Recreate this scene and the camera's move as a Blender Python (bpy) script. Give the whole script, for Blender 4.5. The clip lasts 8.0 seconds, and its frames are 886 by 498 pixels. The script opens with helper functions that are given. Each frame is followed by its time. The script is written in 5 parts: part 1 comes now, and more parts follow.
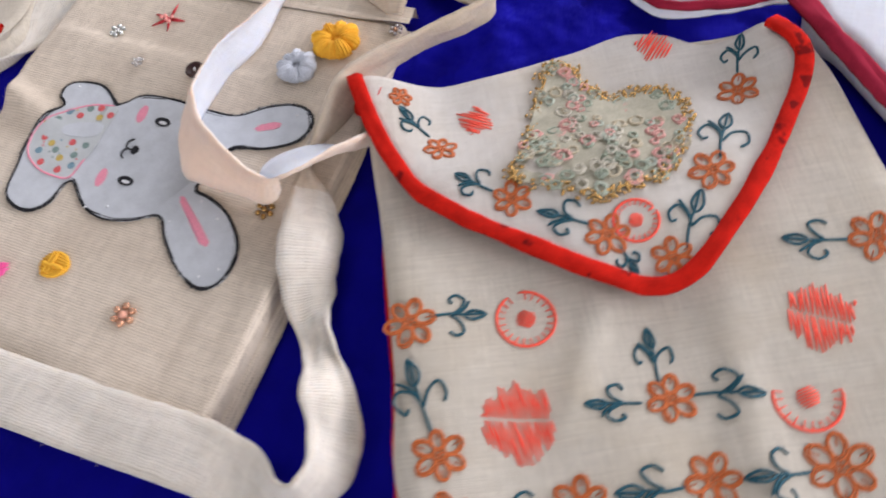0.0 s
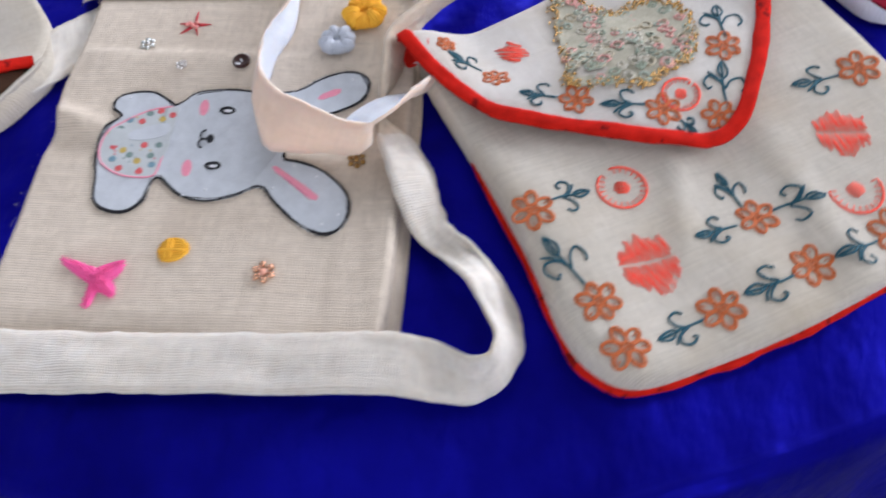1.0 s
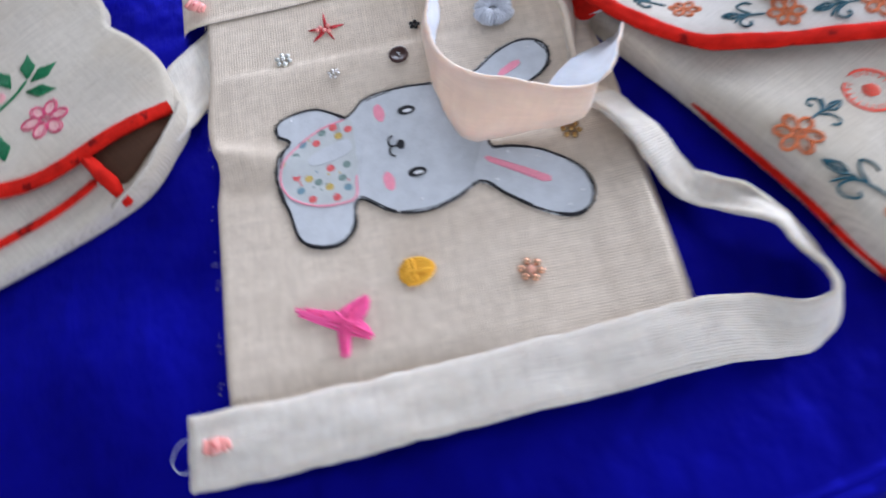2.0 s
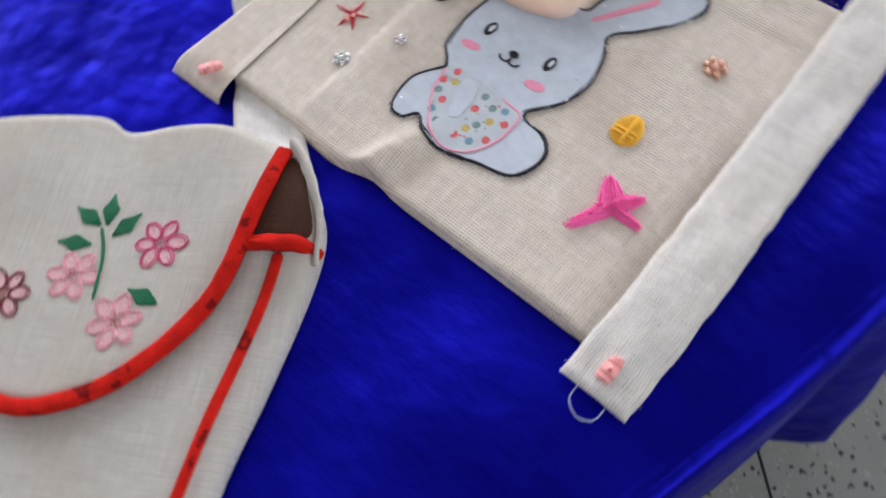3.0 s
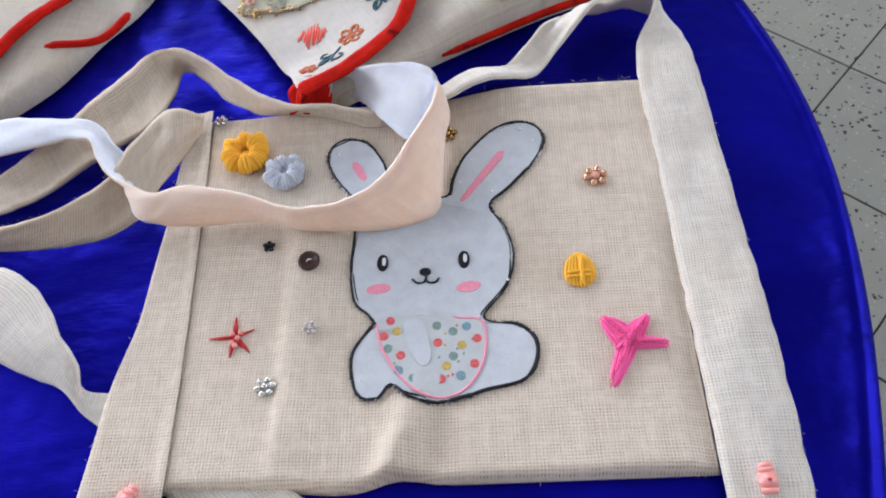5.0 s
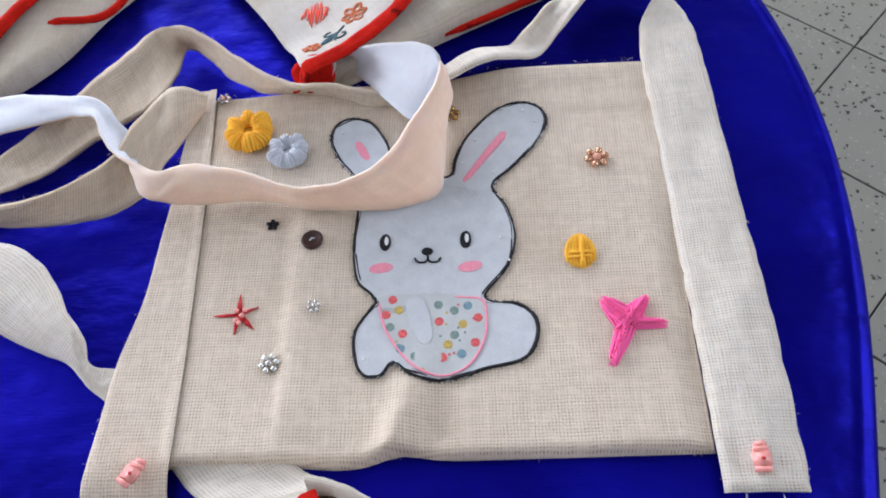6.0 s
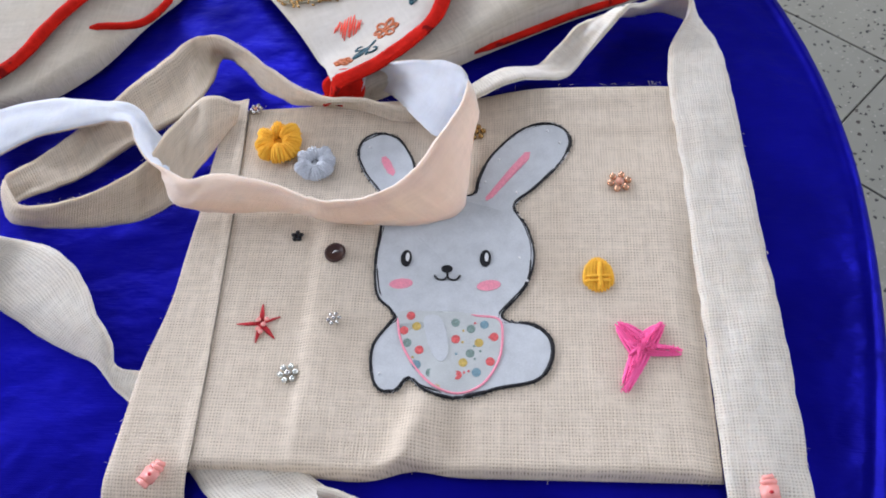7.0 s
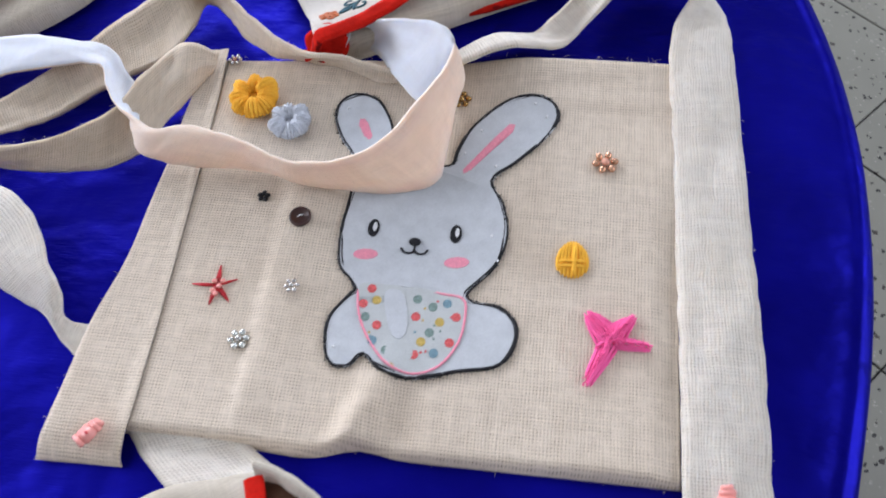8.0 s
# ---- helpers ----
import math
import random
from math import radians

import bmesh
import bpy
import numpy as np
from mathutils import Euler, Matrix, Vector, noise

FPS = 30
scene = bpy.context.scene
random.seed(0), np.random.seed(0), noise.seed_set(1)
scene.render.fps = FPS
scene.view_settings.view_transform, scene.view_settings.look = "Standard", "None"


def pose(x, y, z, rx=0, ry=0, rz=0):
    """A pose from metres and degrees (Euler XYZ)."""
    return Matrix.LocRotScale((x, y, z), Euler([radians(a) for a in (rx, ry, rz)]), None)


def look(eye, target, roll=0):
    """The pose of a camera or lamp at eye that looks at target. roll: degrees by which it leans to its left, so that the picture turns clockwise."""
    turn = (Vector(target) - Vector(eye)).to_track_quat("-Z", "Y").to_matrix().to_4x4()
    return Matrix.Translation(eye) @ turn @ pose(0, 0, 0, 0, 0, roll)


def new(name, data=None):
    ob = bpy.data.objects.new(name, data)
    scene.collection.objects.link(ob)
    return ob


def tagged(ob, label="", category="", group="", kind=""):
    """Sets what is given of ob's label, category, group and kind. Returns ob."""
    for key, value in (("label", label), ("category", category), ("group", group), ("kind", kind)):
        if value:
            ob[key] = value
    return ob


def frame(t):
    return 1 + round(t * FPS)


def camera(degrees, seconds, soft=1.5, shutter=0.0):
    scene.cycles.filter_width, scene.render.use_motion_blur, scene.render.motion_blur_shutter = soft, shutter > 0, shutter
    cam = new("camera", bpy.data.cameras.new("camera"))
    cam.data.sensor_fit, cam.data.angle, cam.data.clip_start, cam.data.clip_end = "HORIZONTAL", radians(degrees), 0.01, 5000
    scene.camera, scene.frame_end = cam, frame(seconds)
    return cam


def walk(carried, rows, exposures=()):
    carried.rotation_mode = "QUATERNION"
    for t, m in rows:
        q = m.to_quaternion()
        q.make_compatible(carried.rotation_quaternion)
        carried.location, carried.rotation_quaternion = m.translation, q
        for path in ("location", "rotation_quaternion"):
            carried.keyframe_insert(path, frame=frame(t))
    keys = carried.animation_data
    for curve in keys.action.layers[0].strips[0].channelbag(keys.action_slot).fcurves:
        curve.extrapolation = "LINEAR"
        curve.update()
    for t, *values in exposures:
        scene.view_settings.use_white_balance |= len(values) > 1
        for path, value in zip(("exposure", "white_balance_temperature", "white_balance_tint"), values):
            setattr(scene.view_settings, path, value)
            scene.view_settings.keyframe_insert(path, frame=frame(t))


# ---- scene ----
SOFT = 1.9
cam = camera(58.82, 8.0, SOFT, 0.5)
PATH = [
    (0, (0.3330, 0.4838, 1.1870), (0.1791, 0.3801, 0.8327), -14.40),
    (0.5, (0.4086, 0.4178, 1.2057), (0.2318, 0.3469, 0.8540), -9.82),
    (1, (0.4753, 0.3538, 1.2186), (0.2846, 0.3177, 0.8688), -6.87),
    (1.5, (0.5038, 0.2582, 1.2340), (0.3086, 0.2224, 0.8866), -11.46),
    (2, (0.4427, 0.1477, 1.1949), (0.2631, 0.1429, 0.8376), -12.59),
    (2.2, (0.4079, 0.0983, 1.1878), (0.2380, 0.1032, 0.8257), -15.44),
    (3.3, (0.3488, -0.1620, 1.1772), (0.2236, -0.0214, 0.8242), -14.66),
    (3.5, (0.3233, -0.1606, 1.1824), (0.2109, -0.0044, 0.8317), -17.29),
    (4, (0.2431, -0.1034, 1.1720), (0.1728, 0.0698, 0.8184), -19.63),
    (4.5, (0.2021, -0.1216, 1.1683), (0.1676, 0.0695, 0.8186), -12.12),
    (5, (0.1786, -0.1281, 1.1715), (0.1583, 0.0928, 0.8387), -6.83),
    (5.2, (0.1750, -0.1338, 1.1695), (0.1554, 0.0807, 0.8324), -6.82),
    (6.5, (0.1805, -0.1243, 1.1849), (0.1556, 0.0859, 0.8455), -6.63),
    (7, (0.1838, -0.1224, 1.1895), (0.1484, 0.0873, 0.8507), -7.74),
    (7.5, (0.1974, -0.1241, 1.1813), (0.1578, 0.0713, 0.8345), -8.40),
    (8, (0.2126, -0.1020, 1.1696), (0.1677, 0.0909, 0.8221), -6.66),
]
EXPOSURES = [(0.0, -0.29, 6620, 14), (0.5, -0.28, 6400, 13), (1.0, -0.22, 6150, 12), (1.5, -0.2, 5900, 13), (2.0, -0.22, 5850, 11), (3.5, -0.24, 6200, 11), (4.5, -0.15, 6150, 11), (8.0, -0.14, 6150, 11)]  # seconds, stops, kelvin, tint
walk(cam, [(t, look(eye, target, roll)) for t, eye, target, roll in PATH], EXPOSURES)

TOP = 0.75  # height of the table top; things on it are drawn in centimetres
RX, RY, RR = -55.0, 18.0, 96.0  # round table: centre and radius, cm

# ---- world and light ----
world = bpy.data.worlds.new("sky")
scene.world = world
world.use_nodes = True
wn = world.node_tree.nodes
sky = wn.new("ShaderNodeTexSky")
sky.sky_type, sky.sun_disc, sky.sun_elevation, sky.sun_rotation = "NISHITA", False, radians(40), radians(120)
world.node_tree.links.new(sky.outputs[0], wn["Background"].inputs[0])
wn["Background"].inputs[1].default_value = 0.12


def window_light(name, place, target, w, h, watts, colour):
    lamp = bpy.data.lights.new(name, "AREA")
    lamp.shape, lamp.size, lamp.size_y, lamp.energy, lamp.color = "RECTANGLE", w, h, watts, colour
    ob = new(name, lamp)
    ob.matrix_world = look(place, target)
    return ob


DAY = (0.9, 0.915, 1.0)
window_light("window_light_west", (-4.15, 0.5, 1.95), (0.0, 0.3, 1.0), 3.6, 1.5, 185, DAY)
window_light("window_light_north", (-1.5, 3.65, 1.95), (-0.3, 0.0, 1.0), 3.4, 1.5, 170, DAY)
# added fill that lifts the east-facing drape and straps; its source is unseen
window_light("fill_light_east", (3.25, 0.3, 1.95), (0.3, 0.3, 0.6), 2.4, 1.5, 58, DAY)


# ---- materials ----
def mat(name, colour=(0.5, 0.5, 0.5), rough=0.7, metal=0.0, spec=0.4):
    m = bpy.data.materials.new(name)
    m.use_nodes = True
    b = m.node_tree.nodes["Principled BSDF"]
    b.inputs["Base Color"].default_value = (*colour, 1)
    b.inputs["Roughness"].default_value = rough
    b.inputs["Metallic"].default_value = metal
    b.inputs["Specular IOR Level"].default_value = spec
    return m


def node(m, kind, **values):
    n = m.node_tree.nodes.new(kind)
    for key, v in values.items():
        n.inputs[key.replace("_", " ")].default_value = v
    return n


def link(m, a, b):
    m.node_tree.links.new(a, b)


def bsdf(m):
    return m.node_tree.nodes["Principled BSDF"]


def mixed(m, fac, a, b, blend="MIX"):
    """A colour mix; fac, a and b are sockets, colours or numbers."""
    n = m.node_tree.nodes.new("ShaderNodeMix")
    n.data_type, n.blend_type = "RGBA", blend
    for socket, v in ((n.inputs[0], fac), (n.inputs[6], a), (n.inputs[7], b)):
        if isinstance(v, bpy.types.NodeSocket):
            link(m, v, socket)
        elif isinstance(v, (int, float)):
            socket.default_value = v
        else:
            socket.default_value = (*v, 1)
    return n.outputs[2]


def ramp(m, source, lo, hi):
    n = m.node_tree.nodes.new("ShaderNodeMapRange")
    n.inputs[1].default_value, n.inputs[2].default_value = lo, hi
    link(m, source, n.inputs[0])
    return n.outputs[0]


def op(m, kind, a, b=0.0):
    n = m.node_tree.nodes.new("ShaderNodeMath")
    n.operation = kind
    for socket, v in ((n.inputs[0], a), (n.inputs[1], b)):
        if isinstance(v, bpy.types.NodeSocket):
            link(m, v, socket)
        else:
            socket.default_value = v
    return n.outputs[0]


def bump(m, height, strength, distance=0.001):
    n = m.node_tree.nodes.new("ShaderNodeBump")
    n.inputs["Strength"].default_value, n.inputs["Distance"].default_value = strength, distance
    link(m, height, n.inputs["Height"])
    link(m, n.outputs[0], bsdf(m).inputs["Normal"])


def coords(m, which="Object", scale=(1, 1, 1)):
    c, s = m.node_tree.nodes.new("ShaderNodeTexCoord"), m.node_tree.nodes.new("ShaderNodeMapping")
    s.inputs["Scale"].default_value = scale
    link(m, c.outputs[which], s.inputs[0])
    return s.outputs[0]


def noise_of(m, where, scale, detail=4.0, rough=0.55):
    n = node(m, "ShaderNodeTexNoise", Scale=scale, Detail=detail, Roughness=rough)
    link(m, where, n.inputs["Vector"])
    return n.outputs[0]


def weave_mat(name, colour, pitch=0.0021, depth=0.9, slub=0.25, stain=(0.45, 0.34, 0.2), which="UV", thin=0.0):
    """Plain-woven cloth: threads over and under in two directions, slubs along them, faint stains."""
    m = mat(name, colour, 0.9, 0, 0.15)
    b = bsdf(m)
    b.inputs["Sheen Weight"].default_value, b.inputs["Sheen Roughness"].default_value = 0.1 if colour[0] > 0.2 else 0.0, 0.5
    uv = coords(m, which)
    wob = node(m, "ShaderNodeTexNoise", Scale=75.0, Detail=5.0, Roughness=0.7)
    link(m, uv, wob.inputs["Vector"])
    shift = m.node_tree.nodes.new("ShaderNodeVectorMath")
    shift.operation = "MULTIPLY_ADD"
    link(m, wob.outputs["Color"], shift.inputs[0])
    shift.inputs[1].default_value = (0.0016, 0.0016, 0)
    link(m, uv, shift.inputs[2])
    sep = m.node_tree.nodes.new("ShaderNodeSeparateXYZ")
    link(m, shift.outputs[0], sep.inputs[0])
    k = math.pi / pitch
    sx, sy = (op(m, "SINE", op(m, "MULTIPLY", sep.outputs[i], k)) for i in (0, 1))
    ax, ay = op(m, "ABSOLUTE", sx), op(m, "ABSOLUTE", sy)
    over = op(m, "GREATER_THAN", op(m, "MULTIPLY", sx, sy), 0.0)
    weft_up = op(m, "ADD", op(m, "MULTIPLY", ax, over), op(m, "MULTIPLY", ay, op(m, "SUBTRACT", 1.0, over)))
    high = op(m, "ADD", op(m, "MULTIPLY", op(m, "ADD", ax, ay), 0.42), op(m, "MULTIPLY", weft_up, 0.16))
    gap = op(m, "MULTIPLY", op(m, "SUBTRACT", 1.0, ax), op(m, "SUBTRACT", 1.0, ay))
    warp = noise_of(m, coords(m, which, (25, 700, 1)), 1.0, 3)
    weft = noise_of(m, coords(m, which, (700, 25, 1)), 1.0, 3)
    thread = op(m, "ADD", op(m, "MULTIPLY", warp, 0.5), op(m, "MULTIPLY", weft, 0.5))
    big = noise_of(m, uv, 11.0, 6, 0.6)
    # darker tone for the hollows between threads: their shade put into the colour
    dark = (colour[0] * 0.42, colour[1] * 0.36, colour[2] * 0.29)
    c1 = mixed(m, ramp(m, thread, 0.35, 0.65), tuple(c * (1 - slub) for c in colour), tuple(min(0.95, c * (1 + slub * 0.55)) for c in colour))
    c2 = mixed(m, op(m, "MINIMUM", op(m, "MULTIPLY", op(m, "MULTIPLY", gap, ramp(m, noise_of(m, uv, 130.0, 3), 0.3, 0.6)), 2.1 * depth), 0.9), c1, dark)
    c3 = mixed(m, op(m, "MULTIPLY", ramp(m, big, 0.45, 0.75), 0.42), c2, stain)
    link(m, c3, b.inputs["Base Color"])
    bump(m, op(m, "ADD", high, op(m, "MULTIPLY", thread, 0.7)), 0.6 * depth, 0.0009)
    if thin:
        b.inputs["Subsurface Weight"].default_value, b.inputs["Subsurface Scale"].default_value = thin, 0.0035
        b.inputs["Subsurface Radius"].default_value = (1.0, 0.85, 0.7)
    return m


def felt_mat(name, colour, fuzz=0.12):
    m = mat(name, colour, 0.95, 0, 0.1)
    o = coords(m)
    a, c = noise_of(m, o, 90.0, 4), noise_of(m, o, 900.0, 3)
    k = ramp(m, op(m, "ADD", op(m, "MULTIPLY", a, 0.6), op(m, "MULTIPLY", c, 0.4)), 0.35, 0.65)
    link(m, mixed(m, k, tuple(v * (1 - fuzz) for v in colour), tuple(min(1, v * (1 + fuzz)) for v in colour)), bsdf(m).inputs["Base Color"])
    bump(m, c, 0.35, 0.0006)
    return m


def thread_mat(name, colour, rough=0.55, vary=0.3):
    """Embroidery thread with a soft sheen and short dark and light strands."""
    m = mat(name, colour, rough, 0, 0.25)
    n = noise_of(m, coords(m), 700.0, 2)
    link(m, mixed(m, ramp(m, n, 0.3, 0.7), tuple(v * (1 - vary) for v in colour), tuple(min(1, v * (1 + vary)) for v in colour)), bsdf(m).inputs["Base Color"])
    bump(m, n, 0.5, 0.0005)
    return m


JUTE = weave_mat("jute_weave", (0.8, 0.685, 0.55), pitch=0.0019, depth=0.75, slub=0.14, stain=(0.5, 0.39, 0.28))
COTTON = weave_mat("cream_cotton", (0.6, 0.545, 0.455), pitch=0.0012, depth=0.45, slub=0.14)
STRAP = weave_mat("strap_jute", (0.78, 0.72, 0.63), pitch=0.0018, depth=0.65, slub=0.14, stain=(0.6, 0.52, 0.4), thin=0.5)
# darker, browner copy of STRAP: the far loops' shade put into the colour
STRAP_SHADED = weave_mat("shaded_strap_jute", (0.68, 0.575, 0.45), pitch=0.0018, depth=0.65, slub=0.16, thin=0.4)
FLAP_CLOTH = weave_mat("white_cotton", (0.66, 0.62, 0.56), pitch=0.0011, depth=0.35, slub=0.1)
PINKISH = weave_mat("blush_jute", (0.79, 0.63, 0.52), pitch=0.0011, depth=0.3, slub=0.08, stain=(0.7, 0.56, 0.45), thin=0.7)
LINING = weave_mat("white_lining", (0.76, 0.78, 0.83), pitch=0.0009, depth=0.25, slub=0.06, stain=(0.66, 0.68, 0.74), thin=0.5)
RED = felt_mat("red_binding", (0.55, 0.014, 0.007), 0.25)
spots = ramp(RED, noise_of(RED, coords(RED), 75.0, 2), 0.62, 0.66)
old = bsdf(RED).inputs["Base Color"].links[0].from_socket
link(RED, mixed(RED, op(RED, "MULTIPLY", spots, 0.7), old, (0.05, 0.004, 0.006)), bsdf(RED).inputs["Base Color"])
MAROON = felt_mat("maroon_binding", (0.32, 0.02, 0.045), 0.2)
# brown lining darkened in its colour, for the shade inside the bag's mouth
SHADED_LINING = weave_mat("shaded_brown_lining", (0.085, 0.04, 0.022), pitch=0.0014, stain=(0.03, 0.014, 0.008))
FELT = felt_mat("pale_grey_felt", (0.6, 0.62, 0.64), 0.09)
BLACK = thread_mat("black_thread", (0.012, 0.012, 0.015))
CORAL = thread_mat("neon_coral_thread", (1.0, 0.12, 0.075), 0.7, 0.1)
RUST = thread_mat("rust_orange_thread", (0.52, 0.13, 0.035))
TEAL = thread_mat("teal_thread", (0.014, 0.082, 0.11))
PINK = thread_mat("pink_paint", (0.9, 0.33, 0.42), 0.8, 0.1)
MAGENTA = thread_mat("neon_magenta_yarn", (1.0, 0.15, 0.4), 0.95, 0.04)
YELLOW = thread_mat("golden_yarn", (1.0, 0.5, 0.05), 0.9, 0.12)
GREY_YARN = thread_mat("light_grey_yarn", (0.6, 0.62, 0.66), 0.9, 0.15)
REDTHREAD = thread_mat("crimson_thread", (0.55, 0.03, 0.04))
ROSE = thread_mat("rose_thread", (0.6, 0.06, 0.16))
PALE_ROSE = thread_mat("pale_rose_thread", (0.8, 0.35, 0.38))
GREEN = thread_mat("green_thread", (0.008, 0.14, 0.05))
MAROON_T = thread_mat("maroon_thread", (0.16, 0.015, 0.02))
GOLD = mat("gold_bead", (0.45, 0.27, 0.09), 0.25, 0.9)
COPPER = mat("copper_sequin", (0.68, 0.38, 0.24), 0.2, 0.75)
SILVER = mat("silver_bead", (0.62, 0.6, 0.58), 0.2, 0.95)
WOODBTN = mat("brown_button", (0.045, 0.016, 0.012), 0.28, 0, 0.5)
PLASTIC_PINK = mat("pink_plastic", (0.9, 0.36, 0.31), 0.25, 0, 0.5)
WHITE = mat("white_plastic", (0.8, 0.8, 0.8), 0.3)
CLEAR = mat("iridescent_sequin", (0.7, 0.72, 0.68), 0.12, 0.6)


def satin_mat():
    m = mat("royal_blue_satin", (0.02, 0.008, 0.3), 0.34, 0.62, 0.2)
    b = bsdf(m)
    o = coords(m)
    soft = noise_of(m, o, 6.0, 4, 0.6)
    fine = noise_of(m, coords(m, "Object", (60, 1500, 60)), 1.0, 2)
    mid = noise_of(m, o, 11.0, 3, 0.5)
    small = noise_of(m, coords(m, "Object", (30, 55, 40)), 1.0, 3, 0.5)
    # dark and light blue patches in the colour stand for shade and sheen
    link(m, mixed(m, ramp(m, soft, 0.3, 0.7), (0.0025, 0.0015, 0.16), (0.008, 0.007, 0.4)), b.inputs["Base Color"])
    b.inputs["Specular Tint"].default_value = (0.4, 0.36, 1.0, 1)
    b.inputs["Specular IOR Level"].default_value = 0.16
    b.inputs["Anisotropic"].default_value = 0.3
    link(m, ramp(m, mid, -0.75, 2.5), b.inputs["Roughness"])
    bump(m, op(m, "ADD", op(m, "ADD", op(m, "MULTIPLY", mid, 1.0), op(m, "MULTIPLY", small, 0.2)), op(m, "MULTIPLY", fine, 0.02)), 0.85, 0.012)
    return m


SATIN = satin_mat()


def terrazzo_mat():
    m = mat("terrazzo", (0.42, 0.42, 0.4), 0.35, 0, 0.4)
    o = coords(m)
    wob = node(m, "ShaderNodeTexNoise", Scale=160.0, Detail=2.0)
    link(m, o, wob.inputs["Vector"])
    bent = m.node_tree.nodes.new("ShaderNodeVectorMath")
    bent.operation = "MULTIPLY_ADD"
    link(m, wob.outputs["Color"], bent.inputs[0])
    bent.inputs[1].default_value = (0.011, 0.011, 0.0)
    link(m, o, bent.inputs[2])
    base = mixed(m, noise_of(m, o, 9.0, 4), (0.22, 0.215, 0.18), (0.31, 0.3, 0.25))
    info = m.node_tree.nodes.new("ShaderNodeObjectInfo")
    base = mixed(m, op(m, "MULTIPLY", info.outputs["Random"], 0.25), base, (0.19, 0.205, 0.19))
    for scale, limit, colour in ((70.0, 0.24, (0.03, 0.03, 0.03)), (42.0, 0.17, (0.06, 0.05, 0.045)), (110.0, 0.2, (0.38, 0.36, 0.31))):
        v = node(m, "ShaderNodeTexVoronoi", Scale=scale)
        link(m, bent.outputs[0], v.inputs["Vector"])
        pick = noise_of(m, o, scale * 0.4, 2)
        chip = op(m, "MULTIPLY", op(m, "LESS_THAN", v.outputs["Distance"], limit), op(m, "GREATER_THAN", pick, 0.5))
        base = mixed(m, chip, base, colour)
    link(m, base, bsdf(m).inputs["Base Color"])
    bump(m, noise_of(m, o, 200.0, 2), 0.05)
    return m


TERRAZZO = terrazzo_mat()
GROUT = mat("dark_joint", (0.06, 0.06, 0.055), 0.9)
PLASTER = mat("cream_plaster", (0.56, 0.54, 0.48), 0.9)
link(PLASTER, mixed(PLASTER, noise_of(PLASTER, coords(PLASTER), 3.0, 5), (0.48, 0.48, 0.47), (0.58, 0.58, 0.57)), bsdf(PLASTER).inputs["Base Color"])
TABLE_WOOD = mat("table_wood", (0.16, 0.09, 0.045), 0.5)


# ---- mesh helpers (centimetres above the table top) ----
def part(name, bm, material, parent=None, label="", smooth=True):
    """Links a bmesh as one mesh object, under a thing or a part."""
    me = bpy.data.meshes.new(name)
    bm.to_mesh(me)
    bm.free()
    for m in material if isinstance(material, (list, tuple)) else [material]:
        me.materials.append(m)
    if smooth:
        me.polygons.foreach_set("use_smooth", [True] * len(me.polygons))
    ob = new(name, me)
    if parent:
        ob.parent = parent
    if label:
        ob["label"] = label
    return ob


def thing(name, label, category, place=None, group=""):
    ob = new(name)
    ob.empty_display_size = 0.02
    ob.matrix_world = place or Matrix.Translation((0, 0, TOP))
    return tagged(ob, label, category, group)


def cm(p):
    return (p[0] / 100, p[1] / 100, p[2] / 100)


def spline(points, steps=6, closed=False):
    """Catmull-Rom through points of any dimension."""
    p = [np.array(q, float) for q in points]
    n, out = len(p), []
    for i in range(n if closed else n - 1):
        a, b, c, d = (p[(i + k) % n] if closed else p[min(max(i + k, 0), n - 1)] for k in (-1, 0, 1, 2))
        for s in range(steps):
            t = s / steps
            out.append(0.5 * (2 * b + (c - a) * t + (2 * a - 5 * b + 4 * c - d) * t * t + (3 * b - a - 3 * c + d) * t**3))
    if not closed:
        out.append(p[-1])
    return out


def add_tube(bm, points, r, closed=False, sides=6, flat=1.0):
    """A tube of radius r along points (cm); flat squeezes it in z."""
    rings, n = [], len(points)
    for i, p in enumerate(points):
        a = points[(i - 1) % n] if closed or i else points[0]
        b = points[(i + 1) % n] if closed or i < n - 1 else points[-1]
        t = Vector(np.array(b) - np.array(a)).normalized()
        side = Vector((0, 0, 1)).cross(t)
        side = side.normalized() if side.length > 1e-4 else Vector((1, 0, 0))
        up = t.cross(side)
        radius = r if closed or 0 < i < n - 1 else r * 0.45
        rings.append([bm.verts.new(cm(Vector(p) + radius * (math.cos(k) * side + flat * math.sin(k) * up))) for k in np.arange(sides) * 2 * math.pi / sides])
    for i in range(n if closed else n - 1):
        for k in range(sides):
            bm.faces.new((rings[i][k], rings[i][(k + 1) % sides], rings[(i + 1) % n][(k + 1) % sides], rings[(i + 1) % n][k]))
    if not closed:
        bm.faces.new(rings[0][::-1])
        bm.faces.new(rings[-1])
    return bm


def tube(points, r, closed=False, sides=6, flat=1.0):
    return add_tube(bmesh.new(), points, r, closed, sides, flat)


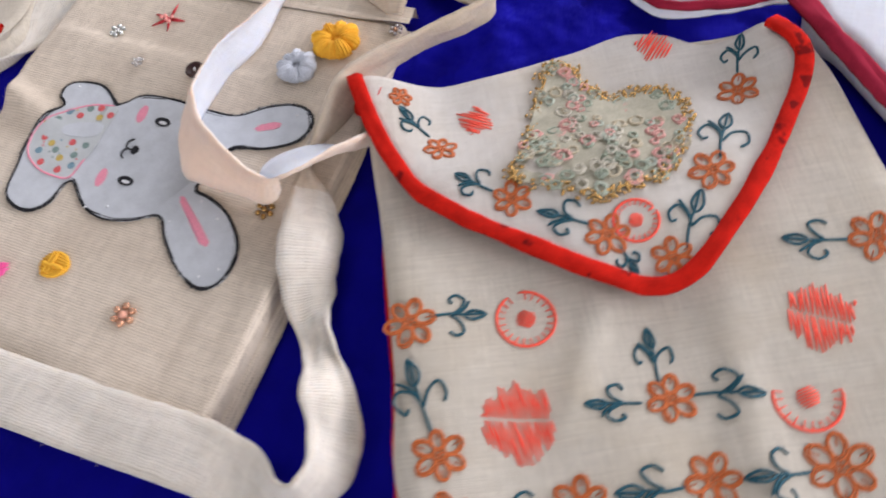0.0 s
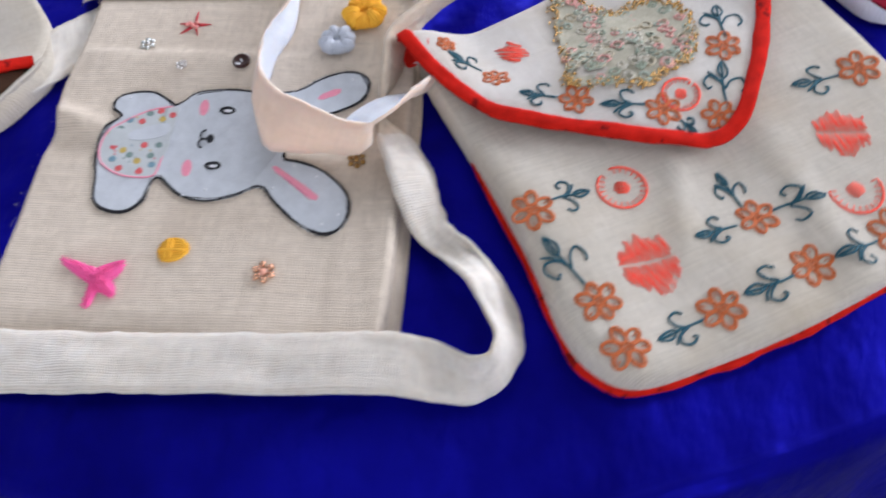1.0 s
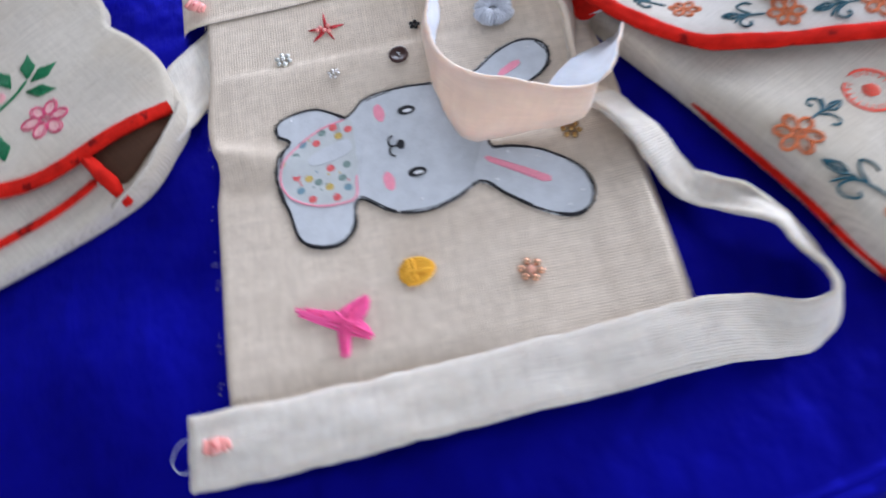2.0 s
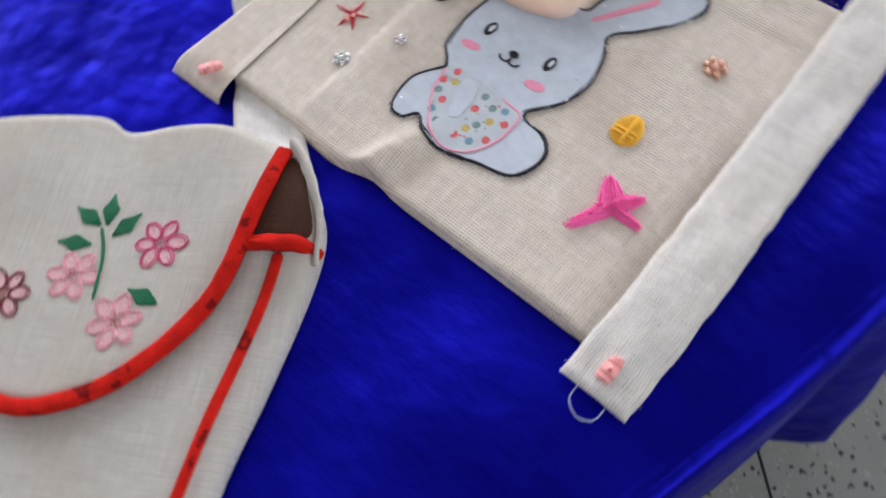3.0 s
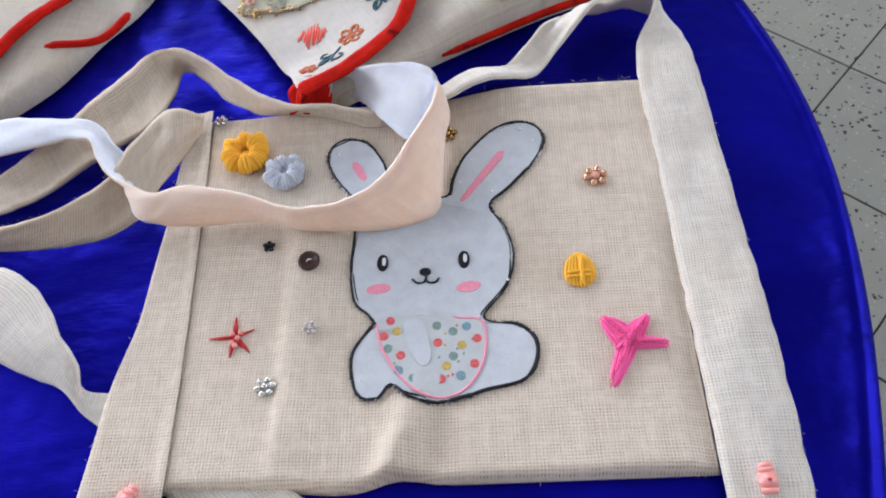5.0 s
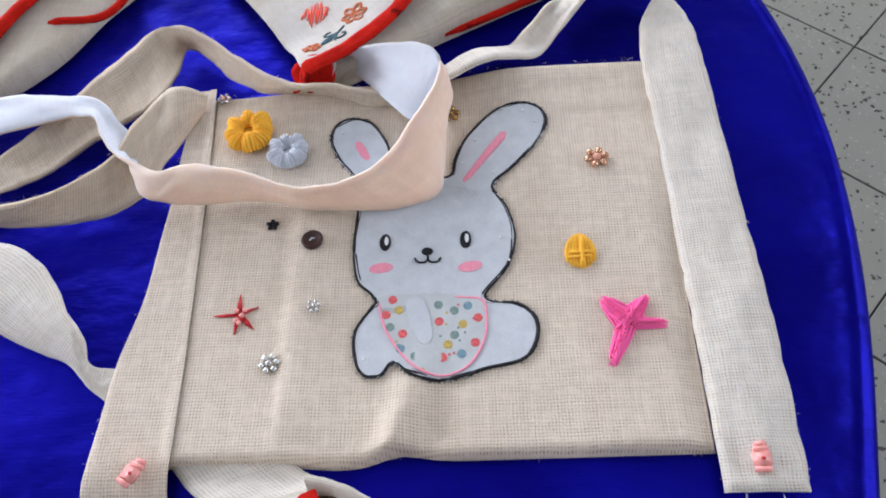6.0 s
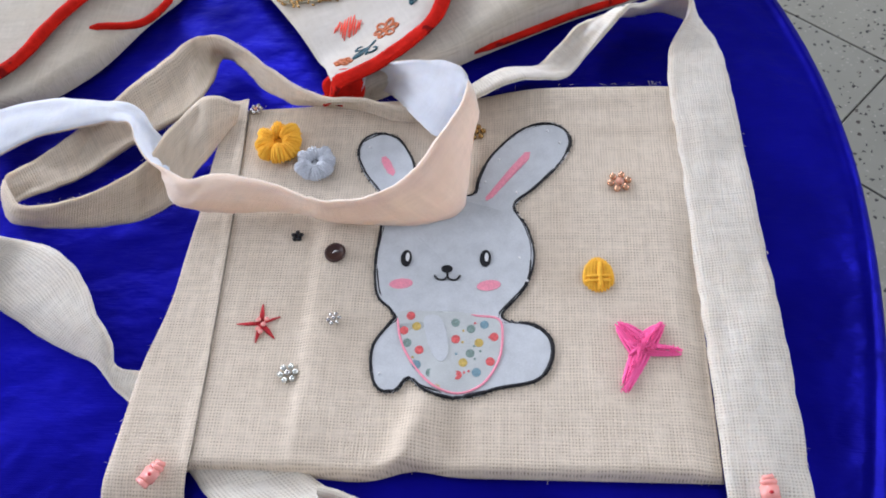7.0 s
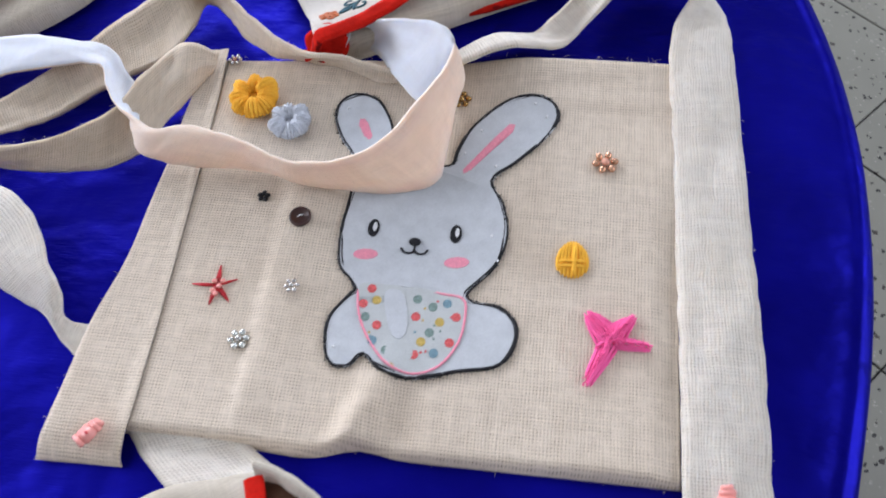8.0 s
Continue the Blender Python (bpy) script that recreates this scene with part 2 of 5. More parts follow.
def add_grid(bm, fn, nu, nv, uv_scale=None, material=0):
    """A grid surface fn(u, v) -> cm, u and v in 0..1, with UVs in metres."""
    uvl = bm.loops.layers.uv.verify()
    vs = [[bm.verts.new(cm(fn(i / nu, j / nv))) for j in range(nv + 1)] for i in range(nu + 1)]
    for i in range(nu):
        for j in range(nv):
            f = bm.faces.new((vs[i][j], vs[i + 1][j], vs[i + 1][j + 1], vs[i][j + 1]))
            f.material_index = material
            for l, (a, b) in zip(f.loops, ((i, j), (i + 1, j), (i + 1, j + 1), (i, j + 1))):
                l[uvl].uv = (a / nu * uv_scale[0], b / nv * uv_scale[1]) if uv_scale else (l.vert.co.x, l.vert.co.y)
    return vs


def ribbon(points, width, thick=0.25, steps=8, lined=False, across=8, sag=0.25, crumple=1.0):
    """A cloth band along points of (x, y, z, tilt): tilt 0 lies flat, 90 stands on edge. Front faces take material 0, back faces 1 if lined."""
    bm = bmesh.new()
    uvl = bm.loops.layers.uv.verify()
    path = spline(points, steps)
    n, rows, run = len(path), [], 0.0
    for i, p in enumerate(path):
        a, b = path[max(i - 1, 0)], path[min(i + 1, n - 1)]
        t = Vector((b - a)[:3]).normalized()
        left = Vector((0, 0, 1)).cross(t).normalized()
        up = t.cross(left)
        w = math.cos(radians(p[3])) * left + math.sin(radians(p[3])) * up
        nor = t.cross(w)
        run += float(np.linalg.norm(p[:3] - path[i - 1][:3])) if i else 0
        ring = []
        for s in range(across + 1):
            q = s / across - 0.5
            curve = sag * (1 - 4 * q * q) + crumple * (0.26 * noise.noise(Vector((run * 0.3, q * 2.2, points[0][0]))) + 0.1 * noise.noise(Vector((run * 1.1, q * 4, points[0][0]))))
            wob = crumple * (0.22 * noise.noise(Vector((run * 0.4, 7.7 + 3 * q, points[0][1]))) + 0.07 * noise.noise(Vector((run * 1.3, 2 * q, 4.4))))
            hem = 1.0 + (0.9 if s in (1, across - 1) else 0.3 if s in (0, across) else 0.0) * min(1.0, width / 4)
            ring.append((Vector(p[:3]) + (q * width + wob) * w + curve * nor, nor * hem))
        rows.append((ring, run))
    tops = [[bm.verts.new(cm(c + nn * thick / 2)) for c, nn in ring] for ring, _ in rows]
    bots = [[bm.verts.new(cm(c - nn * thick / 2)) for c, nn in ring] for ring, _ in rows]

    def quad(vs, mi, uvs):
        f = bm.faces.new(vs)
        f.material_index = mi
        for l, c in zip(f.loops, uvs):
            l[uvl].uv = c

    for i in range(n - 1):
        r0, r1 = rows[i][1] / 100, rows[i + 1][1] / 100
        for s in range(across):
            c0, c1 = s / across * width / 100, (s + 1) / across * width / 100
            quad((tops[i][s], tops[i + 1][s], tops[i + 1][s + 1], tops[i][s + 1]), 1 if lined else 0, ((r0, c0), (r1, c0), (r1, c1), (r0, c1)))
            quad((bots[i][s + 1], bots[i + 1][s + 1], bots[i + 1][s], bots[i][s]), 0, ((r0, c1), (r1, c1), (r1, c0), (r0, c0)))
        for s in (0, across):
            vs = (tops[i][s], bots[i][s], bots[i + 1][s], tops[i + 1][s])
            quad(vs if s == 0 else vs[::-1], 0, ((r0, 0), (r0, 0.002), (r1, 0.002), (r1, 0)))
    bmesh.ops.recalc_face_normals(bm, faces=bm.faces)
    return bm


def strap_band(stations, thick=0.2, steps=7, lined=False, across=10, bulge=None, crumple=1.0, change=None):
    """A cloth strap between two edge lines: stations of (x, y, z, x, y, z), the right edge first. bulge: by how much its middle bows out, station by station. change: the station from which it takes material 1."""
    bm = bmesh.new()
    uvl = bm.loops.layers.uv.verify()
    bows = [(b,) for b in (bulge or [0.2] * len(stations))]
    path = spline([(*p, *b) for p, b in zip(stations, bows)], steps)
    n, run, rows = len(path), 0.0, []
    seed = stations[0][0]
    for i, p in enumerate(path):
        a, b = path[max(i - 1, 0)], path[min(i + 1, n - 1)]
        r, l = Vector(p[:3]), Vector(p[3:6])
        t = Vector((b[:3] + b[3:6] - a[:3] - a[3:6])).normalized()
        nor = t.cross(l - r).normalized()
        run += ((Vector(p[:3]) + l) / 2 - (Vector(path[i - 1][:3]) + Vector(path[i - 1][3:6])) / 2).length if i else 0.0
        ring = []
        for k in range(across + 1):
            q = k / across
            fold = crumple * (0.24 * noise.noise(Vector((run * 0.33, q * 2.4, seed))) + 0.11 * noise.noise(Vector((run * 0.9, q * 3.5, seed + 5))) + 0.05 * noise.noise(Vector((run * 2.2, q * 5, seed + 9))))
            edge = crumple * 0.13 * noise.noise(Vector((run * 0.8, 5 * q, seed + 2)))
            hem = 1.0 + (0.8 if k in (1, across - 1) else 0.3 if k in (0, across) else 0.0)
            c = r.lerp(l, q) + nor * (p[6] * 4 * q * (1 - q) + fold) + (l - r).normalized() * edge
            c.z = max(c.z, 0.16)
            ring.append((c, nor * hem * thick / 2))
        rows.append((ring, run / 100))
    tops = [[bm.verts.new(cm(c + d)) for c, d in ring] for ring, _ in rows]
    bots = [[bm.verts.new(cm(c - d)) for c, d in ring] for ring, _ in rows]
    wide = 0.043
    for i in range(n - 1):
        u0, u1 = rows[i][1], rows[i + 1][1]
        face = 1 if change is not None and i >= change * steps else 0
        for k in range(across):
            v0, v1 = k / across * wide, (k + 1) / across * wide
            for vs, mi, uvs in (((tops[i][k], tops[i + 1][k], tops[i + 1][k + 1], tops[i][k + 1]), 1 if lined else face, ((u0, v0), (u1, v0), (u1, v1), (u0, v1))), ((bots[i][k + 1], bots[i + 1][k + 1], bots[i + 1][k], bots[i][k]), face, ((u0, v1), (u1, v1), (u1, v0), (u0, v0)))):
                f = bm.faces.new(vs)
                f.material_index = mi
                for loop, c in zip(f.loops, uvs):
                    loop[uvl].uv = c
        for k in (0, across):
            f = bm.faces.new((tops[i][k], bots[i][k], bots[i + 1][k], tops[i + 1][k]))
            f.material_index = face
            for loop, c in zip(f.loops, ((u0, 0), (u0, 0.002), (u1, 0.002), (u1, 0))):
                loop[uvl].uv = c
    for i in (0, n - 1):
        for k in range(across):
            bm.faces.new((tops[i][k], tops[i][k + 1], bots[i][k + 1], bots[i][k]))
    bmesh.ops.recalc_face_normals(bm, faces=bm.faces)
    return bm


def smoothstep(a, b, x):
    t = min(max((x - a) / (b - a), 0.0), 1.0)
    return t * t * (3 - 2 * t)


def bell(x, c, w):
    return math.exp(-(((x - c) / w) ** 2))


def sheet(outline, z, rise=0.12, drop=None, rings=7, uvs=True):
    """A cloth piece with the given closed outline (cm); z(x, y) is its lower face. Concentric rings to the centre, and a turned-down rim."""
    bm = bmesh.new()
    uvl = bm.loops.layers.uv.verify()
    o = [np.array(p[:2], float) for p in outline]
    c = sum(o) / len(o)
    loops = []
    low = [bm.verts.new(cm((p[0], p[1], z(*p) if drop is None else drop))) for p in o]
    for k in range(rings):
        s = 1 - (k / rings) ** 1.0 if k else 1.0
        inset = 1.0 if k else 0.25
        loops.append([bm.verts.new(cm((*(q := c + (p - c) * s), z(*q) + rise * (inset if k else 0.7)))) for p in o])
    mid = bm.verts.new(cm((*c, z(*c) + rise)))
    n = len(o)
    for a, b in zip([low] + loops[:-1], loops):
        for i in range(n):
            bm.faces.new((a[i], a[(i + 1) % n], b[(i + 1) % n], b[i]))
    for i in range(n):
        bm.faces.new((loops[-1][i], loops[-1][(i + 1) % n], mid))
    for f in bm.faces:
        for l in f.loops:
            l[uvl].uv = l.vert.co.xy
    bmesh.ops.recalc_face_normals(bm, faces=bm.faces)
    return bm


def turned(x, y, angle, scale, points):
    """Points of a motif turned by angle (degrees), scaled and moved."""
    c, s = math.cos(radians(angle)), math.sin(radians(angle))
    return [(x + scale * (c * a - s * b), y + scale * (s * a + c * b)) for a, b in points]


# ---- room ----
def box(bm, x0, y0, z0, x1, y1, z1):
    vs = [bm.verts.new((x, y, z)) for x in (x0, x1) for y in (y0, y1) for z in (z0, z1)]
    for f in ((0, 1, 3, 2), (4, 6, 7, 5), (0, 4, 5, 1), (2, 3, 7, 6), (0, 2, 6, 4), (1, 5, 7, 3)):
        bm.faces.new([vs[i] for i in f])
    return bm


X0, X1, Y0, Y1, HIGH, SILL, HEAD = -4.2, 3.3, -3.4, 3.7, 3.0, 1.2, 2.7
part_wall = bmesh.new()
for a, b, lo, hi in ((Y0, -1.3, 0, HIGH), (2.3, Y1, 0, HIGH), (-1.3, 2.3, 0, SILL), (-1.3, 2.3, HEAD, HIGH)):
    box(part_wall, X0 - 0.2, a, lo, X0, b, hi)
tagged(part("wall_west", part_wall, PLASTER, smooth=False), "cream plastered wall with a wide window opening", "wall", kind="structure")
part_wall = bmesh.new()
for a, b, lo, hi in ((X0, -3.2, 0, HIGH), (0.2, X1, 0, HIGH), (-3.2, 0.2, 0, SILL), (-3.2, 0.2, HEAD, HIGH)):
    box(part_wall, a, Y1, lo, b, Y1 + 0.2, hi)
tagged(part("wall_north", part_wall, PLASTER, smooth=False), "cream plastered wall with a wide window opening", "wall", kind="structure")
# unseen east wall; its opening is only added for the fill light
part_wall = bmesh.new()
for a, b, lo, hi in ((Y0, -0.9, 0, HIGH), (1.5, Y1, 0, HIGH), (-0.9, 1.5, 0, SILL), (-0.9, 1.5, HEAD, HIGH)):
    box(part_wall, X1, a, lo, X1 + 0.2, b, hi)
tagged(part("wall_east", part_wall, PLASTER, smooth=False), "cream plastered wall with an opening added for the fill light", "wall", kind="structure")
tagged(part("wall_south", box(bmesh.new(), X0, Y0 - 0.2, 0, X1, Y0, HIGH), PLASTER, smooth=False), "plain cream plastered wall", "wall", kind="structure")
tagged(part("ceiling", box(bmesh.new(), X0 - 0.2, Y0 - 0.2, HIGH, X1 + 0.2, Y1 + 0.2, HIGH + 0.2), PLASTER, smooth=False), "plain cream ceiling", "ceiling", kind="structure")
floor = tagged(part("floor", box(bmesh.new(), X0, Y0, -0.1, X1, Y1, -0.004), GROUT, smooth=False), "speckled grey terrazzo tile floor with dark joints", "floor", kind="structure")


# ---- round table and its satin cloth ----
def table():
    t = thing("round_table", "large round wooden table under a blue satin cloth", "table", Matrix.Translation((RX / 100, RY / 100, 0)))
    bm = bmesh.new()
    bmesh.ops.create_cone(bm, cap_ends=True, segments=96, radius1=RR / 100 - 0.03, radius2=RR / 100 - 0.03, depth=0.03, matrix=Matrix.Translation((0, 0, TOP - 0.027)))
    part("tabletop", bm, TABLE_WOOD, t)
    for k in range(4):
        bm = bmesh.new()
        a = radians(45 + 90 * k)
        bmesh.ops.create_cone(bm, cap_ends=True, segments=20, radius1=0.02, radius2=0.028, depth=TOP - 0.042, matrix=Matrix.Translation((0.62 * math.cos(a), 0.62 * math.sin(a), (TOP - 0.042) / 2)))
        part("leg", bm, TABLE_WOOD, t)


LOBES = [(-7.0, 3.5, 0.12), (3.0, 2.2, 0.42), (11, 3.4, 1.0), (22, 4.2, 0.9), (34, 4.6, 1.0)] + [(52 + 21.0 * k, 4.8, 1.0) for k in range(14)]  # hanging folds: degrees round the edge, width, size


def cloth():
    bm = bmesh.new()
    uvl = bm.loops.layers.uv.verify()
    nt, drop = 480, 47.0
    rads = [0.0, 20, 40, 50] + [50 + 2.0 * k for k in range(1, 21)] + [91.0, 92, 93, 93.8, 94.3, 94.6, 94.85, 95.05, 95.25, 95.45, 95.65, 95.9]
    flat = len(rads)
    falls = [0.3, 0.9, 1.8, 3.0] + [3 + 3.0 * k for k in range(1, 14)] + [drop]
    cols = []
    for i in range(nt):
        th = 2 * math.pi * i / nt
        c, s = math.cos(th), math.sin(th)
        col, deg = [], (math.degrees(th) + 180) % 360 - 180
        oval = 1 + 0.0105 * bell(deg, 6, 10) - 0.008 * bell(deg, -13, 7)  # the cloth's rim is a little uneven
        for r in rads[1:]:
            x, y = RX + r * oval * c, RY + r * oval * s
            wr = 0.34 * noise.noise(Vector((x * 0.06, y * 0.05, 3))) + 0.16 * noise.noise(Vector((x * 0.17, y * 0.13, 9))) + 0.04 * noise.noise(Vector((x * 0.34, y * 0.3, 5)))
            edge = smoothstep(80, 94, r)
            wr += 0.3 * smoothstep(74, 90, r) * noise.noise(Vector((c * 9, s * 9, r * 0.07))) - 0.35 * bell(r, 89, 2.6) * smoothstep(-0.3, 0.5, noise.noise(Vector((c * 5, s * 5, 2.2))))
            z = min(wr - 0.15, 0.0) * (1 - 0.5 * edge) - 0.02 - 0.95 * smoothstep(89.5, 98, r) ** 1.3 + (0.2 + 0.08 * math.sin(7 * th)) * bell(r, 95.25 + 0.25 * math.sin(5 * th + 1), 0.3)
            col.append((x, y, z))
        lobe = sum(k * bell((deg - q + 180) % 360 - 180, 0, w) for q, w, k in LOBES)
        ripple = math.sin(th * 53 + 2 * math.sin(th * 7))
        for d in falls:
            grow = smoothstep(0, 34, d)
            r = RR * oval + 0.2 + 0.5 * smoothstep(0, 2, d) - 0.01 * d + grow * (8.5 * lobe + 0.7 * ripple + 1.2 * noise.noise(Vector((c * 4, s * 4, d * 0.03)))) + 0.16 * d * lobe
            z = -0.85 - d + (0.0 if d < drop - 1 else 2.5 * lobe)
            col.append((RX + r * c, RY + r * s, z))
        cols.append([bm.verts.new((p[0] / 100, p[1] / 100, p[2] / 100)) for p in col])
    mid = bm.verts.new((RX / 100, RY / 100, -0.0002))
    for i in range(nt):
        a, b = cols[i], cols[(i + 1) % nt]
        bm.faces.new((mid, a[0], b[0]))
        for k in range(len(a) - 1):
            bm.faces.new((a[k], a[k + 1], b[k + 1], b[k]))
    bmesh.ops.recalc_face_normals(bm, faces=bm.faces)
    if sum(f.normal.z for f in bm.faces) < 0:
        bmesh.ops.reverse_faces(bm, faces=bm.faces)
    ob = part("tablecloth", bm, SATIN)
    ob.matrix_world = Matrix.Translation((0, 0, TOP))
    tagged(ob, "shiny royal blue satin tablecloth draped over a round table", "tablecloth")


table()
cloth()


# ---- cloth bag with a rabbit on it ----
def z_front(x, y):
    """Upper face of the rabbit bag's front, in cm over the table."""
    z = 1.0 + 0.12 * noise.noise(Vector((x * 0.12, y * 0.12, 1.3)))
    z += 0.34 * (smoothstep(5.2, 6.3, x) - smoothstep(6.3, 10.5, x)) * smoothstep(24, 15, y) * smoothstep(-0.5, 3, y)  # pressed crease
    z += 0.75 * bell(x, 12.8 + 0.25 * (y - 2), 0.95) * smoothstep(6.2, 1.5, y)  # pucker at the lower edge
    z -= 0.3 * bell(x, 14.6 + 0.2 * y, 1.1) * smoothstep(6, 1, y)
    z += 0.12 * bell(y, 24.2, 0.8) * smoothstep(16, 22, x)
    z += 0.7 * smoothstep(14, 21, x) * smoothstep(9, 20, y) + 0.45 * smoothstep(24, 27.5, y) * smoothstep(14, 20, x)  # thicker towards the mouth
    z -= 0.45 * smoothstep(28, 29.8, x) * smoothstep(22, 10, y)  # sinks to the seam
    z += 0.1 * math.sin(0.55 * x + 0.35 * y) * smoothstep(19, 24, x) * smoothstep(14, 8, y)  # slack folds
    return z


def left_edge(y):
    return -0.05 - 1.35 * (max(y, 0.0) / 26.2) ** 1.3


def rim(t, z, low):
    """Rounds a surface down to low within t (0..1) of an edge."""
    return low + (z - low) * math.sqrt(max(0.0, 1 - (1 - min(t, 1.0)) ** 2))


def panel(top_of, x_of, y_of, nu, nv, edge=0.03, low=0.05, sides="lrbt"):
    """A flat cloth panel; its named sides roll down to the table."""
    bm = bmesh.new()

    def fn(u, v):
        x, y = x_of(u, v), y_of(u, v)
        gaps = {"l": u, "r": 1 - u, "b": v, "t": 1 - v}
        t = min(gaps[k] for k in sides) / edge
        return (x, y, rim(t, top_of(x, y), low))

    # closer rows at the edges
    def ease(q):
        return 0.5 - 0.5 * math.cos(math.pi * q) if q < 0 else q * 0.6 + 0.4 * (0.5 - 0.5 * math.cos(math.pi * q))

    add_grid(bm, lambda u, v: fn(ease(u), ease(v)), nu, nv)
    bmesh.ops.recalc_face_normals(bm, faces=bm.faces)
    if sum(f.normal.z for f in bm.faces) < 0:
        bmesh.ops.reverse_faces(bm, faces=bm.faces)
    return bm


bag = thing("jute_bag", "beige jute sling bag with felt rabbit and beads on blue satin", "bag", group="bags on the table")


def a_y(u, v):
    x = -0.5 + 30 * u
    top = 26.75 + 0.85 * smoothstep(0, 0.45, u) + 0.1 * math.sin(9 * u)
    bottom = -0.25 + 0.3 * u + 0.45 * bell(x, 12.5, 1.6) - 0.35 * bell(x, 9.5, 3)
    return bottom + (top - bottom) * v


front = part("front_panel", panel(z_front, lambda u, v: left_edge(a_y(u, v)) + (29.75 - left_edge(a_y(u, v))) * u, a_y, 110, 96, 0.02, 0.05, "bt"), JUTE, bag)
back = part("back_panel", panel(lambda x, y: 0.35 + 0.5 * smoothstep(14, 24, x) * smoothstep(18, 27, y), lambda u, v: left_edge(a_y(u, v)) - 0.2 + (30.1 - left_edge(a_y(u, v))) * u, lambda u, v: a_y(u, v) + 0.45 * v * smoothstep(0.1, 0.5, u) + 0.15 * v, 40, 40, 0.02, 0.02), JUTE, bag)


def strip_z(x, y, lift):
    return 0.95 + lift + 0.1 * noise.noise(Vector((x * 0.2, y * 0.16, 5.5)))


def left_strip():
    def xs(u, v):
        y = -2.2 + 29.2 * v
        inner = left_edge(max(y, 0)) + 0.25
        outer = -4.75 + 1.5 * smoothstep(0, 15, y) + 0.3 * smoothstep(15, 26, y) + 0.08 * math.sin(y * 0.8)
        return outer + (inner - outer) * u

    def top(x, y):
        return max(strip_z(x, y, 0.0), (z_front(x, y) + 0.1) * smoothstep(left_edge(y) - 1.6, left_edge(y), x)) + 0.3 * smoothstep(22, 27, y)

    return part("left_gusset", panel(top, xs, lambda u, v: -2.25 + 29.2 * v + 0.15 * u, 16, 90, 0.09, 0.05, "lb"), JUTE, bag)


gl = left_strip()
# sewn edge between the front and the left gusset
part("seam", tube([(left_edge(y) + 0.3, y, z_front(left_edge(y), y) + 0.07 + 0.02 * math.sin(y * 9)) for y in np.linspace(-0.1, 26.4, 70)], 0.06), thread_mat("grey_seam", (0.26, 0.22, 0.17)), gl)
# the strap's two edges: along the gusset and round, over the bag's top, out to the side and back
STRAP_A = [(34.2, -2.2, 0.6, 29.8, -2.2, 0.6), (34.2, 4, 1.0, 29.8, 4, 0.7), (34.0, 10, 1.55, 29.7, 10, 0.85), (33.7, 16, 1.85, 29.55, 16, 1.2), (33.5, 22, 2.1, 29.4, 22, 1.65), (33.2, 27.8, 2.5, 29.2, 27.8, 2.1), (33.3, 31, 1.6, 29.7, 31, 2.4), (32.9, 33.6, 1.0, 31.0, 33.0, 3.4), (31.6, 35.2, 0.9, 31.0, 34.3, 4.4), (29.7, 36.2, 1.0, 29.7, 34.4, 4.2), (27.3, 35.8, 0.8, 27.9, 33.7, 3.9), (25.1, 34.7, 1.8, 26.4, 32.6, 4.4), (23.1, 32.9, 2.6, 24.3, 31.2, 2.3), (21.2, 31.2, 1.6, 22.8, 29.7, 1.2), (19.6, 30.5, 0.4, 21.5, 28.4, 1.8), (17.5, 29.7, 0.4, 19.2, 27.1, 3.1), (15.5, 29.2, 0.4, 16.5, 26.1, 2.8)]
STRAP_A_FAR = [(13.4, 27.4, 0.9, 13.9, 25.2, 1.7), (11.5, 25.1, 1.1, 11.6, 25.1, 2.0), (7.1, 26.2, 1.1, 7.6, 25.1, 3.2), (4.6, 26.6, 1, 5.2, 25.3, 3.3), (1.9, 27.4, 0.6, 2.5, 26.9, 3), (-0.6, 29.1, 0.4, 0.1, 29, 2.8), (-2.8, 31.5, 0.4, -2.2, 31.2, 2.8), (-4.5, 32.1, 0.6, -4.6, 32.4, 2.6), (-4.7, 29.6, 0.8, -6.6, 32.8, 2.2), (-5.7, 26.8, 0.8, -8.1, 31.6, 1.6), (-7.9, 24.7, 0.6, -10.2, 29.3, 1.2), (-10, 23.1, 0.5, -12.4, 26.5, 1), (-12.7, 20.5, 0.5, -14.6, 23.6, 1), (-15, 19, 0.8, -16.7, 21.2, 1.2), (-16.8, 17.8, 0.8, -17.6, 19.7, 1.6)]
STRAP_A_BACK = [(-16.5, 16.8, 0.5, -16.3, 17.8, 2), (-15.6, 16.6, 0.4, -14.7, 16.7, 2.2), (-11.6, 16.3, 0.3, -11, 17.6, 2.2), (-7.7, 16.8, 0.4, -7.8, 20.1, 2), (-5.2, 18.3, 0.5, -6.4, 22.9, 2.2), (-4, 20.8, 0.9, -4.8, 25.8, 2.2), (-2.9, 22.9, 1.1, -3.2, 26.5, 2.4), (-1.8, 24.9, 1.2, -1.7, 26.3, 1.6)]
bow_a = [0.25, 0.3, 0.3, 0.3, 0.25, 0.2, 0.2, 0.1, 0.0, 0.0, 0.0, 0.1, -0.1, 0.0, 0.5, 0.8, 0.5]
bow_a += [0.2] * 8 + [0.5, 0.6, 0.4] + [0.25] * (len(STRAP_A_FAR) + len(STRAP_A_BACK) - 11)
gr = part("strap", strap_band(STRAP_A + STRAP_A_FAR + STRAP_A_BACK, bulge=bow_a, change=len(STRAP_A)), [STRAP, STRAP_SHADED], bag, "pale jute gusset strip that runs on into the looped strap")

# ---- bag with a bound flap ----
BW, BH = (-0.47, 0.883), (-0.883, -0.47)
